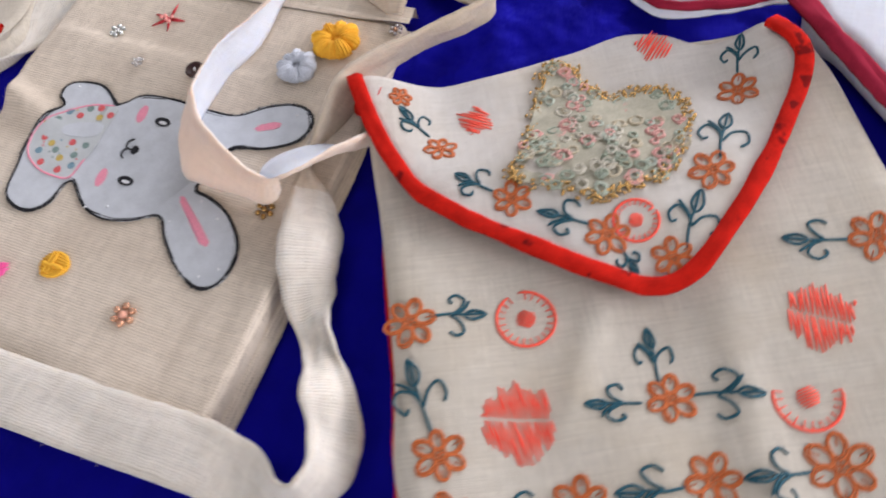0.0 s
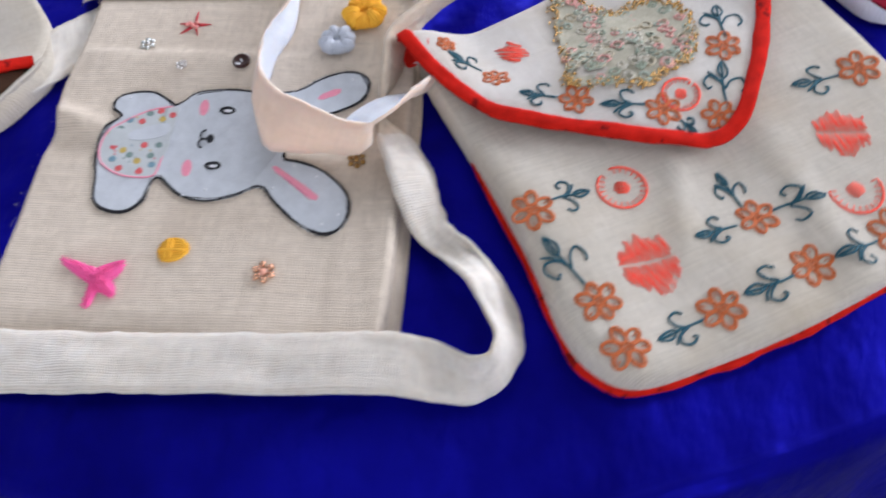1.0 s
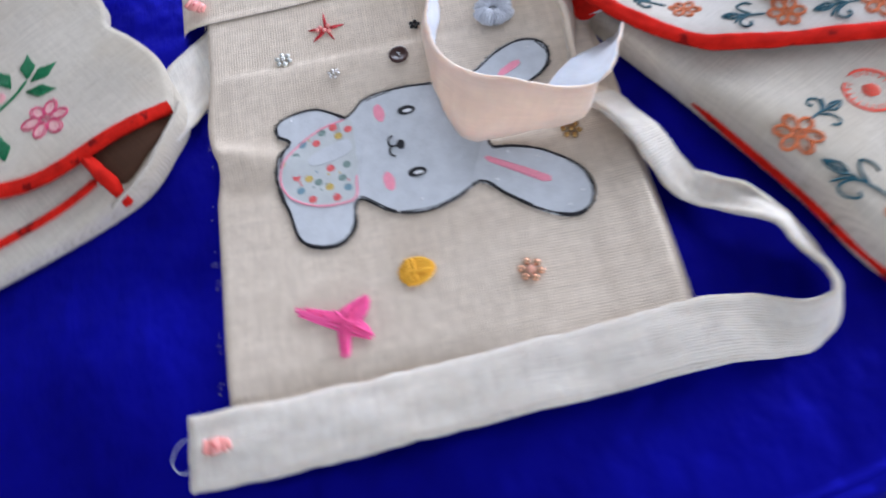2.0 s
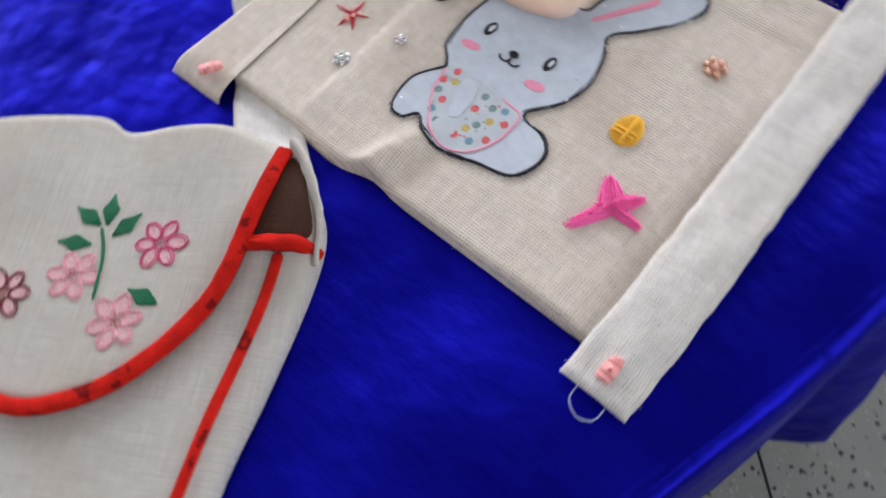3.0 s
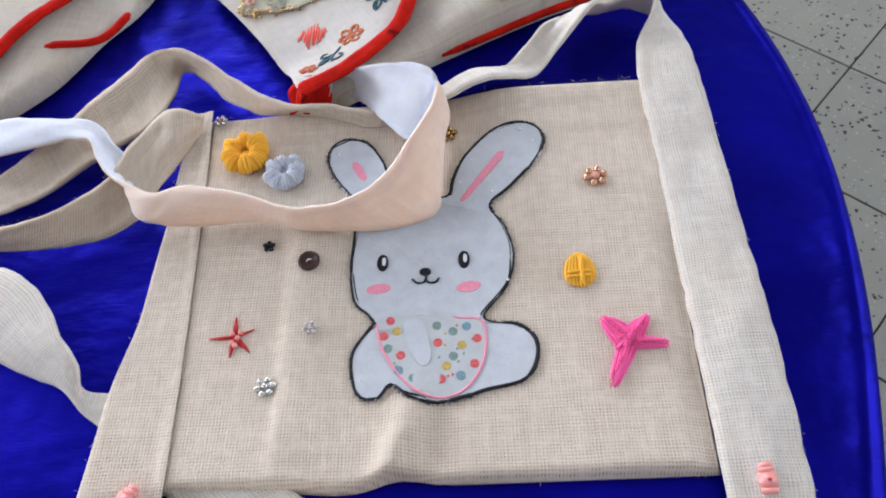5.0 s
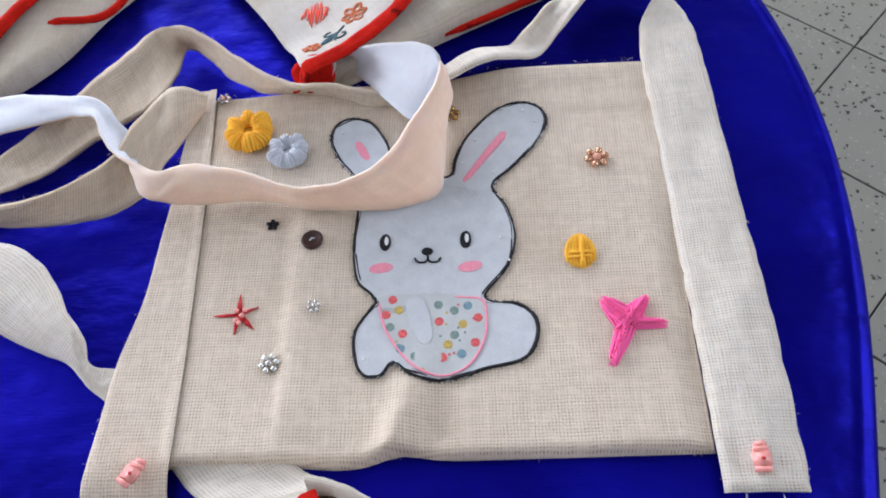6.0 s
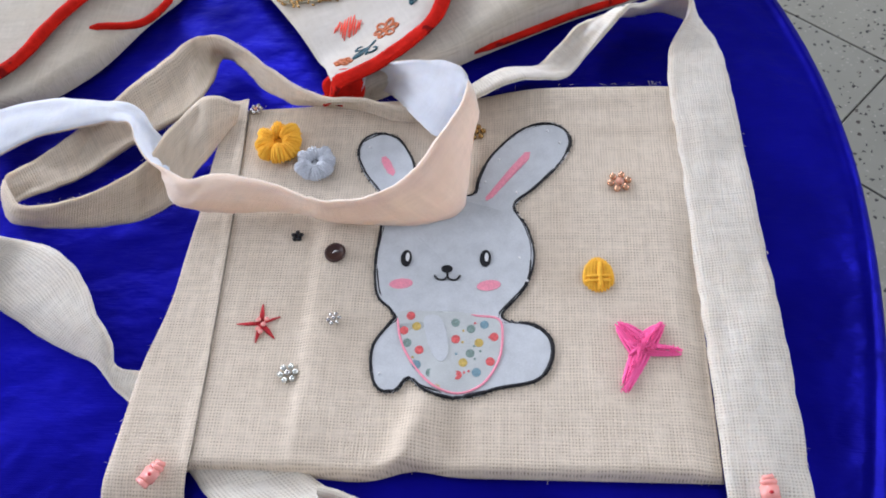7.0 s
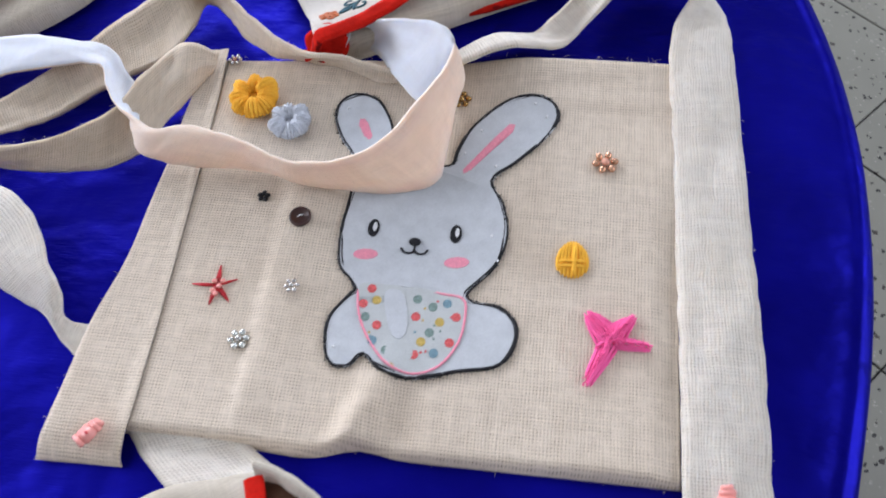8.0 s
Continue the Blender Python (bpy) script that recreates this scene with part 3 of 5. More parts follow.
B_PLACE = Matrix(((BW[0], BH[0], 0, 0.315), (BW[1], BH[1], 0, 0.40), (0, 0, 1, TOP), (0, 0, 0, 1)))
bag_b = thing("flap_bag", "cream cloth satchel with red-bound flap and bright floral embroidery", "bag", B_PLACE, "bags on the table")


def dip(x, y):
    """How far the satchel sinks towards its mouth."""
    return 1.9 * smoothstep(19, 26, y) * smoothstep(1.0, 6, x) * smoothstep(28.5, 23, x)


def z_b(x, y):
    z = 2.3 + 0.42 * noise.noise(Vector((x * 0.1, y * 0.1, 4.2))) + 0.22 * noise.noise(Vector((x * 0.3, y * 0.22, 1.2)))
    z += 0.5 * bell(x, 18.5 + 0.1 * y, 1.0) * smoothstep(16, 4, y) + 0.35 * bell(x - 0.45 * y, 7.5, 1.1) * smoothstep(15, 9, y) * smoothstep(2, 6, y) - 0.3 * bell(x, 16, 2) * smoothstep(16, 6, y)
    return z + 0.9 * smoothstep(8, 1.5, x) * smoothstep(20, 14, y) - 0.8 * dip(x, y)


def b_outline():
    pts = spline([(0.5, 27), (0.7, 18), (0.7, 9), (0.2, 3.6), (0.8, 0.5), (2.8, -1.5), (7.5, -2.1), (14, -2.3), (22, -1.8), (28, -1.4), (30.5, 0.0), (31.2, 4), (31, 12), (30.6, 20), (30.0, 25.5), (28.6, 28.2), (22, 29.6), (15, 29.2), (8, 28.6), (2.4, 28.2)], 6, True)
    return [(p[0], p[1]) for p in pts]


def cushion(outline, top_of, rings=16, low=0.05, roll=0.3):
    """A soft closed shape over the table with the given outline: rolled edge, then the face."""
    bm = bmesh.new()
    uvl = bm.loops.layers.uv.verify()
    o = [np.array(p, float) for p in outline]
    c, n, loops = sum(o) / len(o), len(o), []
    fr = [(1.0, 0.0), (1.006, 0.3), (1.003, 0.62), (0.99, 0.87), (0.972, 0.98)] + [(0.972 * (1 - k / rings), 1.0) for k in range(1, rings)]
    for s, hgt in fr:
        ring = []
        for p in o:
            q = c + (p - c) * s
            ring.append(bm.verts.new(cm((q[0], q[1], low + (top_of(q[0], q[1]) - low) * hgt))))
        loops.append(ring)
    mid = bm.verts.new(cm((c[0], c[1], top_of(*c))))
    for a, b in zip(loops[:-1], loops[1:]):
        for i in range(n):
            bm.faces.new((a[i], a[(i + 1) % n], b[(i + 1) % n], b[i]))
    for i in range(n):
        bm.faces.new((loops[-1][i], loops[-1][(i + 1) % n], mid))
    for f in bm.faces:
        for l in f.loops:
            l[uvl].uv = l.vert.co.xy
    bmesh.ops.recalc_face_normals(bm, faces=bm.faces)
    return bm


body_b = part("body", cushion(b_outline(), z_b), COTTON, bag_b)
part("piping", tube([(p[0] + 0.3 * noise.noise(Vector((p[0] * 0.4, p[1] * 0.4, 2))), p[1] + 0.3 * noise.noise(Vector((p[0] * 0.4, p[1] * 0.4, 7))), 0.8) for p in b_outline()[6:84]], 0.4), RED, bag_b)
FLAP_B = [(0.1, 28.9), (1.0, 25.2), (2.8, 20.6), (5.2, 17.9), (8.2, 15.7), (11.2, 13.7), (14.0, 12.0), (16.2, 11.4), (18.0, 11.9), (20.0, 13.6), (22.6, 16.4), (25.2, 19.7), (27.6, 23.3), (28.3, 25.8), (27.2, 28.2), (25.0, 28.4), (23.0, 28.8), (20.9, 30.2), (17.9, 30.6), (14.0, 29.9), (9.0, 29.2), (4.0, 28.9)]


def z_flap(x, y):
    return z_b(x, y) + 0.75 - 0.2 * dip(x, y) + 0.4 * smoothstep(22, 29, y) * (bell(x, 0, 3) + bell(x, 29, 3))


flap_outline = [tuple(p) for p in spline(FLAP_B, 6, True)]
flap_b = part("flap", sheet(flap_outline, lambda x, y: z_flap(x, y) - 0.2, 0.2, rings=14), FLAP_CLOTH, bag_b)
edge_pts = [tuple(p) for p in spline(FLAP_B[:15], 8)]


def band(points, z, width, lift=0.12):
    """A flat binding along points, folded over an edge."""
    return ribbon([(p[0], p[1], z(p[0], p[1]) + lift, 0) for p in points], width, 0.35, 2, across=4, sag=0.12, crumple=0.35)


curl = [(1.7, 29.9, 1.0, 0), (0.9, 29.7, 1.4, 0), (0.25, 29.4, 2.3, 0)]
part("binding", ribbon(curl + [(p[0], p[1], z_flap(p[0], p[1]) + 0.12, 0) for p in edge_pts[::2]], 1.05, 0.3, 2, across=4, sag=0.12, crumple=0.5), RED, bag_b)
STRAP_B = [(8.2, 28.6, 0.6, 7.8, 29.4, 2.3), (9.4, 27.6, 1.2, 11.3, 28.0, 4.2), (11.1, 24.9, 2.2, 13.8, 27.0, 5.0), (13.3, 22.8, 2.0, 15, 26, 5.2), (15.3, 24.1, 1.5, 15.3, 25, 5), (15.3, 21.5, 1.3, 14.7, 23, 4.8), (15.3, 18.7, 1.2, 13.5, 20.2, 4.9), (14.9, 17.1, 1.2, 11.8, 17.9, 4.3), (12.9, 16.2, 1.2, 10, 16.6, 4.2), (9.6, 16, 1.2, 8.2, 16.1, 4), (6.5, 16.4, 1.2, 6.4, 16, 3.9), (3.8, 17.1, 1.2, 4.9, 16.4, 3.9)]
STRAP_B_END = [(0.4, 17.0, 1.2, 2.6, 17.5, 3.9), (-3.2, 17.3, 1.2, -1.0, 18.4, 3.7), (-5.1, 18.3, 1.4, -3.2, 18.2, 3.4), (-6.3, 22.4, 1.4, -6.4, 20.1, 2.7), (-7.7, 24.1, 1.7, -8.2, 22.2, 2.6), (-9.6, 25.9, 2.0, -9.4, 24.0, 2.5), (-13.3, 26.6, 2, -12.6, 24.2, 2.0), (-16.9, 26.8, 1.8, -17.0, 23.0, 1.6), (-21.9, 25.6, 1.5, -19.8, 20.9, 1.4)]
bow_b = [-0.2, -0.4, -0.5, -0.6, -0.6, -0.5, -0.5, -0.4, -0.4, -0.4, -0.4, -0.4, -0.5, -0.9, -0.6, -0.4, -0.3, -0.1, 0.2, 0.2, 0.2]
strap_b = part("strap", strap_band(STRAP_B + STRAP_B_END, 0.14, lined=True, bulge=bow_b, crumple=0.8), [PINKISH, LINING], bag_b)
facing = [(4.5, 27.7), (4.7, 26.9), (5.5, 26.3), (6.5, 26.3), (7.3, 26.7), (7.6, 27.4), (7.0, 28.2), (5.8, 28.3)]
corner = part("corner_facing", sheet([tuple(p) for p in spline(facing, 4, True)], lambda x, y: 1.2 + 0.75 * (y - 26.3) + 0.25 * bell(x, 6, 1.2), 0.25, rings=5), RED, bag_b, "dark red facing inside the flap's corner")
tab = part("corner_tab", strap_band([(7.4, 28.9, 2.0, 6.8, 29.0, 2.0), (7.6, 28.3, 2.5, 7.0, 28.4, 2.6), (7.6, 27.6, 2.4, 7.0, 27.6, 2.4), (7.3, 27.0, 1.9, 6.8, 26.9, 1.9)], 0.1, 5, across=4, crumple=0.2), LINING, bag_b)
tab.matrix_parent_inverse = B_PLACE.inverted() @ Matrix.Translation((0, 0, TOP))
corner.matrix_parent_inverse = B_PLACE.inverted() @ Matrix.Translation((0, 0, TOP))
strap_b.matrix_parent_inverse = B_PLACE.inverted() @ Matrix.Translation((0, 0, TOP))

# ---- bag with flowers, lower left ----
CW, CH = (0.83, 0.558), (-0.558, 0.83)
C_PLACE = Matrix(((CW[0], CH[0], 0, 0.105), (CW[1], CH[1], 0, -0.02), (0, 0, 1, TOP), (0, 0, 0, 1)))
bag_c = thing("flower_bag", "cream cloth satchel with pink flower embroidery and red-bound flap", "bag", C_PLACE, "bags on the table")


def z_c(x, y):
    return 1.25 + 0.3 * noise.noise(Vector((x * 0.13, y * 0.13, 8.1))) + 0.25 * math.sin(x * 0.55) * smoothstep(-6, 2, y) + 1.3 * bell(x, -1.0, 3.5) * bell(y, -2.5, 5)


C_OUT = [(-1.8, 1.5), (-0.1, -1.0), (1.1, -4), (0.9, -8), (-0.3, -14), (-1.5, -19), (-2.4, -25), (-4, -27.5), (-14, -28.5), (-24, -28), (-27, -25), (-27.4, -12), (-27, 0), (-25, 2.2), (-19.6, 2.7), (-15.6, 3.1), (-13.4, 2.1), (-10, 2.6), (-6, 2.7)]
FLAP_C = [(-2.0, 0.9), (-2.3, -1.0), (-2.9, -3.8), (-4.0, -8.2), (-6.1, -11.8), (-9.8, -15.2), (-14.5, -16.6), (-19, -14.5), (-22.5, -10), (-25, -5), (-26.5, 0.6), (-25, 2.3), (-19.6, 2.8), (-15.6, 3.2), (-13.4, 2.2), (-10, 2.7), (-6, 2.8)]


def zf_c(x, y):
    return z_c(x, y) + 0.4


def corner_bag(owner):
    """A satchel body with an open corner beside its bound flap."""
    body = part("body", cushion([tuple(p) for p in spline(C_OUT, 6, True)], z_c), COTTON, owner)
    flap = part("flap", sheet([tuple(p) for p in spline(FLAP_C, 6, True)], lambda x, y: zf_c(x, y) - 0.2, 0.2, rings=14), COTTON, owner)
    part("binding", band([tuple(p) for p in spline(FLAP_C[:11], 4)], zf_c, 1.0), RED, owner)
    mouth_line = [tuple(p) for p in spline([(-2.1, 0.3), (-1.0, 0.4), (-0.1, -1.5), (0.8, -4.6), (-0.9, -5.2), (-3.0, -5.4), (-2.6, -2.2)], 5, True)]
    # dark sheet on the closed body that stands for the shaded mouth
    part("opening", sheet(mouth_line, lambda x, y: z_c(x, y) + 0.02, 0.1, rings=6), SHADED_LINING, owner, "dark sheet for the shaded brown lining in the open corner")
    part("lip", ribbon([(-1.7, 1.4, 2.0, 80), (-0.6, 0.2, 2.3, 75), (0.4, -2.0, 2.1, 70), (1.0, -4.2, 1.6, 65), (1.1, -6.2, 1.0, 60)], 1.6, 0.22, 6), COTTON, owner)
    part("tab", ribbon([(-3.6, -5.6, z_c(-3.6, -5.6) + 0.2, 0), (-1.5, -5.5, z_c(-1.5, -5.5) + 0.28, 0), (0.2, -5.4, z_c(0.2, -5.4) + 0.2, 0), (1.0, -5.3, 0.9, 0)], 1.0, 0.3, 5), RED, owner)
    part("piping", tube([(x, y, z_c(x, y) + 0.1) for x, y in [tuple(p) for p in spline([(-0.9, -6), (-1.3, -8.6), (-2.2, -13), (-3.0, -17), (-4.0, -24)], 8)]], 0.36, flat=0.6), RED, owner)
    return body, flap


body_c, flap_c = corner_bag(bag_c)
STRAP_C = [(12.6, -4.4, 1.1, 8.2, -6.4, 1.1), (9.6, -1.9, 0.9, 4.6, -3.9, 0.9), (7.2, -0.3, 0.3, 1.6, -1.8, 0.3), (3.0, 3.0, 0.2, -0.4, 0.2, 0.2), (0.0, 5.0, 0.2, -2.2, 2.0, 0.2)] + [(-4.1, 5.7, 0.2, -4.5, 3.7, 0.2), (-5.9, 6, 0.5, -5.9, 4.7, 0.4), (-6, 6.9, 1.8, -7.2, 6, 0.5), (-7.3, 8.6, 2.4, -10, 7.2, 0.4), (-9.1, 11.4, 2.4, -13, 8.7, 0.4), (-11.2, 13.2, 2.2, -15.8, 10.4, 0.4), (-14.1, 14.3, 1.8, -17.6, 12.2, 0.5)] + [(-17.4, 14.0, 2.6, -19.4, 11.6, 0.6), (-20.2, 10.8, 3.0, -20.6, 9.6, 0.6), (-21.4, 6.6, 2.0, -20.4, 5.4, 0.6), (-22, 3.0, 1.2, -19.2, 2.6, 1.0), (-21.6, -2, 1.0, -18.0, -2.2, 1.0)]
strap_c = part("strap", strap_band(STRAP_C, 0.18, crumple=0.7), STRAP, bag_c)
strap_c.matrix_parent_inverse = C_PLACE.inverted() @ Matrix.Translation((0, 0, TOP))

# ---- bag with red trim further in ----
bag_d = thing("trimmed_bag", "plain cream cloth satchel with a red-bound flap on blue satin", "bag", group="bags on the table")
D_OUT = [(-9.6, 40), (-12.0, 36.4), (-14.5, 31.7), (-17.8, 28.3), (-21, 26.9), (-28, 27), (-36, 32), (-37, 44), (-30, 52), (-18, 53), (-11, 48), (-8.6, 44)]
D_FLAP = [(-13.5, 43), (-15.6, 39.2), (-17.2, 36.4), (-18.7, 33.6), (-20.8, 29.6), (-24.0, 27.4), (-30, 29), (-35, 34), (-35.5, 43), (-29, 50), (-18, 50)]


def z_d(x, y):
    return 1.8 + 0.4 * noise.noise(Vector((x * 0.14, y * 0.14, 2.1))) - 0.9 * smoothstep(-17, -11, x)


def zf_d(x, y):
    return z_d(x, y) + 0.5


part("body", cushion([tuple(p) for p in spline(D_OUT, 6, True)], z_d), COTTON, bag_d)
part("flap", sheet([tuple(p) for p in spline(D_FLAP, 6, True)], lambda x, y: zf_d(x, y) - 0.2, 0.2, rings=12), COTTON, bag_d)
part("binding", band([tuple(p) for p in spline(D_FLAP[:7], 4)], zf_d, 1.0), RED, bag_d)
part("piping", tube([(x, y, z_d(x, y) + 0.15 - 0.6 * smoothstep(-14.6, -16.2, x)) for x, y in [tuple(p) for p in spline([(-16.2, 34.4), (-13.4, 35.2), (-11.6, 36.4), (-10.2, 39)], 6)]], 0.32), RED, bag_d)

# ---- pale bag with maroon binding ----
bag_e = thing("pale_bag", "pale cloth bag with maroon-bound edge and strap", "bag", group="bags on the table")


def z_e(x, y):
    return 2.6 + 0.3 * noise.noise(Vector((x * 0.12, y * 0.12, 6.1)))


E_OUT = [(-9.0, 53.0), (-6.0, 56.0), (-2.5, 59.5), (0.5, 63), (-1, 72), (-8, 80), (-20, 84), (-32, 80), (-36, 70), (-30, 60), (-18, 54)]
part("body", cushion([tuple(p) for p in spline(E_OUT, 6, True)], z_e), LINING, bag_e)
part("binding", ribbon([(-10.5, 50.0, 2.6, 0), (-8.6, 52.2, 3.0, 10), (-5.6, 55.2, 3.0, 10), (-2.0, 58.8, 2.9, 10), (1.2, 63, 2.6, 0)], 1.3, 0.3), MAROON, bag_e)
part("strap", ribbon([(-9.4, 41.6, 1.2, 10), (-7.6, 44.0, 2.0, 25), (-8.6, 48.0, 2.4, 20), (-10.5, 51.5, 2.4, 10), (-13, 56, 2.6, 0)], 2.8), LINING, bag_e)
part("strap_binding", ribbon([(-8.2, 41.4, 1.8, 10), (-6.2, 44.0, 2.6, 25), (-7.2, 48.4, 2.9, 20), (-9.2, 51.6, 2.9, 10)], 0.5, 0.3), MAROON, bag_e)

# ---- small shapes for the sewn-on things ----
def patch(outline, z, rise=0.12, cuts=3):
    """A flat sewn-on piece of any outline (cm) that follows the cloth z(x, y)."""
    bm = bmesh.new()
    bm.faces.new([bm.verts.new((p[0], p[1], 0)) for p in outline])
    bmesh.ops.triangulate(bm, faces=bm.faces[:], ngon_method="EAR_CLIP")
    bmesh.ops.subdivide_edges(bm, edges=bm.edges[:], cuts=cuts, use_grid_fill=True)
    rim_edges = [e for e in bm.edges if len(e.link_faces) == 1]
    for v in bm.verts:
        v.co.z = z(v.co.x, v.co.y) + rise
    low = {}
    for e in rim_edges:
        for v in e.verts:
            if v not in low:
                low[v] = (bm.verts.new(v.co), bm.verts.new((v.co.x, v.co.y, v.co.z - rise - 0.03)))
    for e in rim_edges:
        a, b = e.verts
        bm.faces.new((low[a][0], low[b][0], low[b][1], low[a][1]))
    for v in bm.verts:
        v.co /= 100
    bmesh.ops.recalc_face_normals(bm, faces=bm.faces)
    uvl = bm.loops.layers.uv.verify()
    for f in bm.faces:
        for l in f.loops:
            l[uvl].uv = l.vert.co.xy
    return bm


def ellipse(x, y, a, b, angle=0.0, n=18):
    return turned(x, y, angle, 1.0, [(a * math.cos(k), b * math.sin(k)) for k in np.arange(n) * 2 * math.pi / n])


def over(points, z, lift):
    return [(p[0], p[1], z(p[0], p[1]) + lift) for p in points]


def add_ball(bm, x, y, z, rx, ry, rz, angle=0.0, seg=10, rings=7, tilt=0.0):
    m = Matrix.Translation(cm((x, y, z))) @ pose(0, 0, 0, 0, tilt, angle) @ Matrix.Diagonal((rx / 100, ry / 100, rz / 100, 1))
    bmesh.ops.create_uvsphere(bm, u_segments=seg, v_segments=rings, radius=1.0, matrix=m)
    return bm


def stitched(bm, points, z, r=0.1, closed=False, lift=0.05, steps=4, sides=5):
    """A line of thread laid on the cloth."""
    return add_tube(bm, over(spline(points, steps, closed), z, lift), r, closed, sides, 0.8)


rng = random.Random(7)
GEM = mat("rhinestone", (0.9, 0.9, 0.9), 0.1, 0, 0.8)


def flower_stitch(parent, z, x, y, size, colour, petals=6, angle=0.0, r=0.11, name="embroidered_flower", heart=None):
    bm = bmesh.new()
    for k in range(petals):
        a = radians(angle + 360 * k / petals + rng.uniform(-5, 5))
        rad = size * rng.uniform(0.9, 1.06)
        c = (x + 0.6 * rad * math.cos(a), y + 0.6 * rad * math.sin(a))
        loop = ellipse(c[0], c[1], 0.42 * rad, 0.3 * rad, math.degrees(a), 10)
        stitched(bm, loop, z, r * 0.72, True, 0.05, 1)
        inner = ellipse(c[0] + rng.uniform(-0.05, 0.05), c[1] + rng.uniform(-0.05, 0.05), 0.34 * rad, 0.22 * rad, math.degrees(a) + rng.uniform(-12, 12), 10)
        stitched(bm, inner, z, r * 0.6, True, 0.06, 1)
        stitched(bm, [c, (x + 0.85 * rad * math.cos(a), y + 0.85 * rad * math.sin(a))], z, r * 0.7, False, 0.03, 1)
    ob = part(name, bm, colour, parent)
    bm = bmesh.new()
    for k in range(5):
        a = radians(72 * k + angle)
        stitched(bm, [(x, y), (x + 0.2 * size * math.cos(a), y + 0.2 * size * math.sin(a))], z, r, False, 0.08, 1)
    part(name.replace("flower", "flower_centre"), bm, heart or colour, parent)
    return ob


def sprig_stitch(parent, z, x0, y0, x1, y1, colour=None, r=0.088):
    """A stem from the flower to a pointed leaf, with two curls."""
    dx, dy = x1 - x0, y1 - y0
    size, angle, warp = math.hypot(dx, dy), math.degrees(math.atan2(dy, dx)), rng.uniform(0.75, 1.1)
    bm = bmesh.new()

    def lay(points, steps=4, closed=False):
        points = [(p[0] + rng.uniform(-0.02, 0.02), p[1] * warp + rng.uniform(-0.02, 0.02)) for p in points]
        stitched(bm, turned(x0, y0, angle, size, points), z, r, closed, 0.05, steps)

    lay([(-0.05, 0), (0.3, 0.02), (0.62, 0)])
    lay([(0.58, 0), (0.75, 0.1), (1.0, 0), (0.75, -0.1)], 3, True)
    lay([(0.62, 0), (1.0, 0)])
    lay([(0.3, 0.0), (0.52, 0.12), (0.62, 0.3), (0.46, 0.42), (0.3, 0.34), (0.36, 0.24)])
    lay([(0.3, 0.0), (0.5, -0.14), (0.56, -0.34), (0.38, -0.42), (0.26, -0.32)])
    if size > 2.6:
        lay([(0.45, 0.02), (0.62, 0.16), (0.72, 0.3)])
    return part("embroidered_sprig", bm, colour or TEAL, parent)


def hatch_stitch(parent, z, x, y, size, angle, r=0.088, cut=True):
    """A six-sided blot of close parallel stitches with a bare line through it."""
    whole = None
    corners = [(size * rng.uniform(0.9, 1.12) * math.cos(radians(60 * k + 18)), size * rng.uniform(0.9, 1.12) * math.sin(radians(60 * k + 18))) for k in range(6)]
    for q in np.arange(-size, size, 0.215):
        ys = [ay + (q - ax) * (by - ay) / (bx - ax) for (ax, ay), (bx, by) in zip(corners, corners[1:] + corners[:1]) if (ax > q) != (bx > q)]
        if len(ys) < 2:
            continue
        bottom, top, bare = min(ys) + rng.uniform(-0.3, 0.25), max(ys) + rng.uniform(-0.25, 0.3), -0.35 * q
        spans = [(bottom, bare - 0.035 * size), (bare + 0.035 * size, top)] if cut and bottom < bare - 0.2 and top > bare + 0.2 else [(bottom, top)]
        for lo, hi in spans:
            j = rng.uniform(-0.05, 0.05)
            bm = stitched(bmesh.new(), turned(x, y, angle, 1.0, [(q + j, lo), (q + rng.uniform(-0.05, 0.05), (lo + hi) / 2), (q - j, hi)]), z, r, False, 0.04, 1)
            if whole is None:
                whole = part("embroidered_hexagon", bm, CORAL, parent)
            else:
                part("stitch", bm, CORAL, whole)
    return whole


def ring_stitch(parent, z, x, y, size, angle=0.0, sweep=330):
    """A toothed ring with a solid heart."""
    bm = bmesh.new()
    arc = [turned(x, y, angle, size, [(math.cos(radians(a)), math.sin(radians(a)))])[0] for a in np.arange(0, sweep, 12)]
    stitched(bm, arc, z, 0.09, False, 0.05, 1)
    for a in np.arange(0, sweep, 17):
        c, s = math.cos(radians(a + angle)), math.sin(radians(a + angle))
        stitched(bm, [(x + size * c, y + size * s), (x + 0.72 * size * c, y + 0.72 * size * s)], z, 0.08, False, 0.05, 1)
    for k in range(-3, 4):
        w = 0.32 * size * math.sqrt(1 - (k / 4) ** 2)
        stitched(bm, turned(x, y, angle + 35, 1.0, [(-w, k * 0.085 * size), (w, k * 0.085 * size)]), z, 0.1, False, 0.05, 1)
    return part("embroidered_ring", bm, CORAL, parent)


def inside(x, y, poly):
    hit = False
    for (ax, ay), (bx, by) in zip(poly, poly[1:] + poly[:1]):
        if (ay > y) != (by > y) and x < ax + (y - ay) * (bx - ax) / (by - ay):
            hit = not hit
    return hit


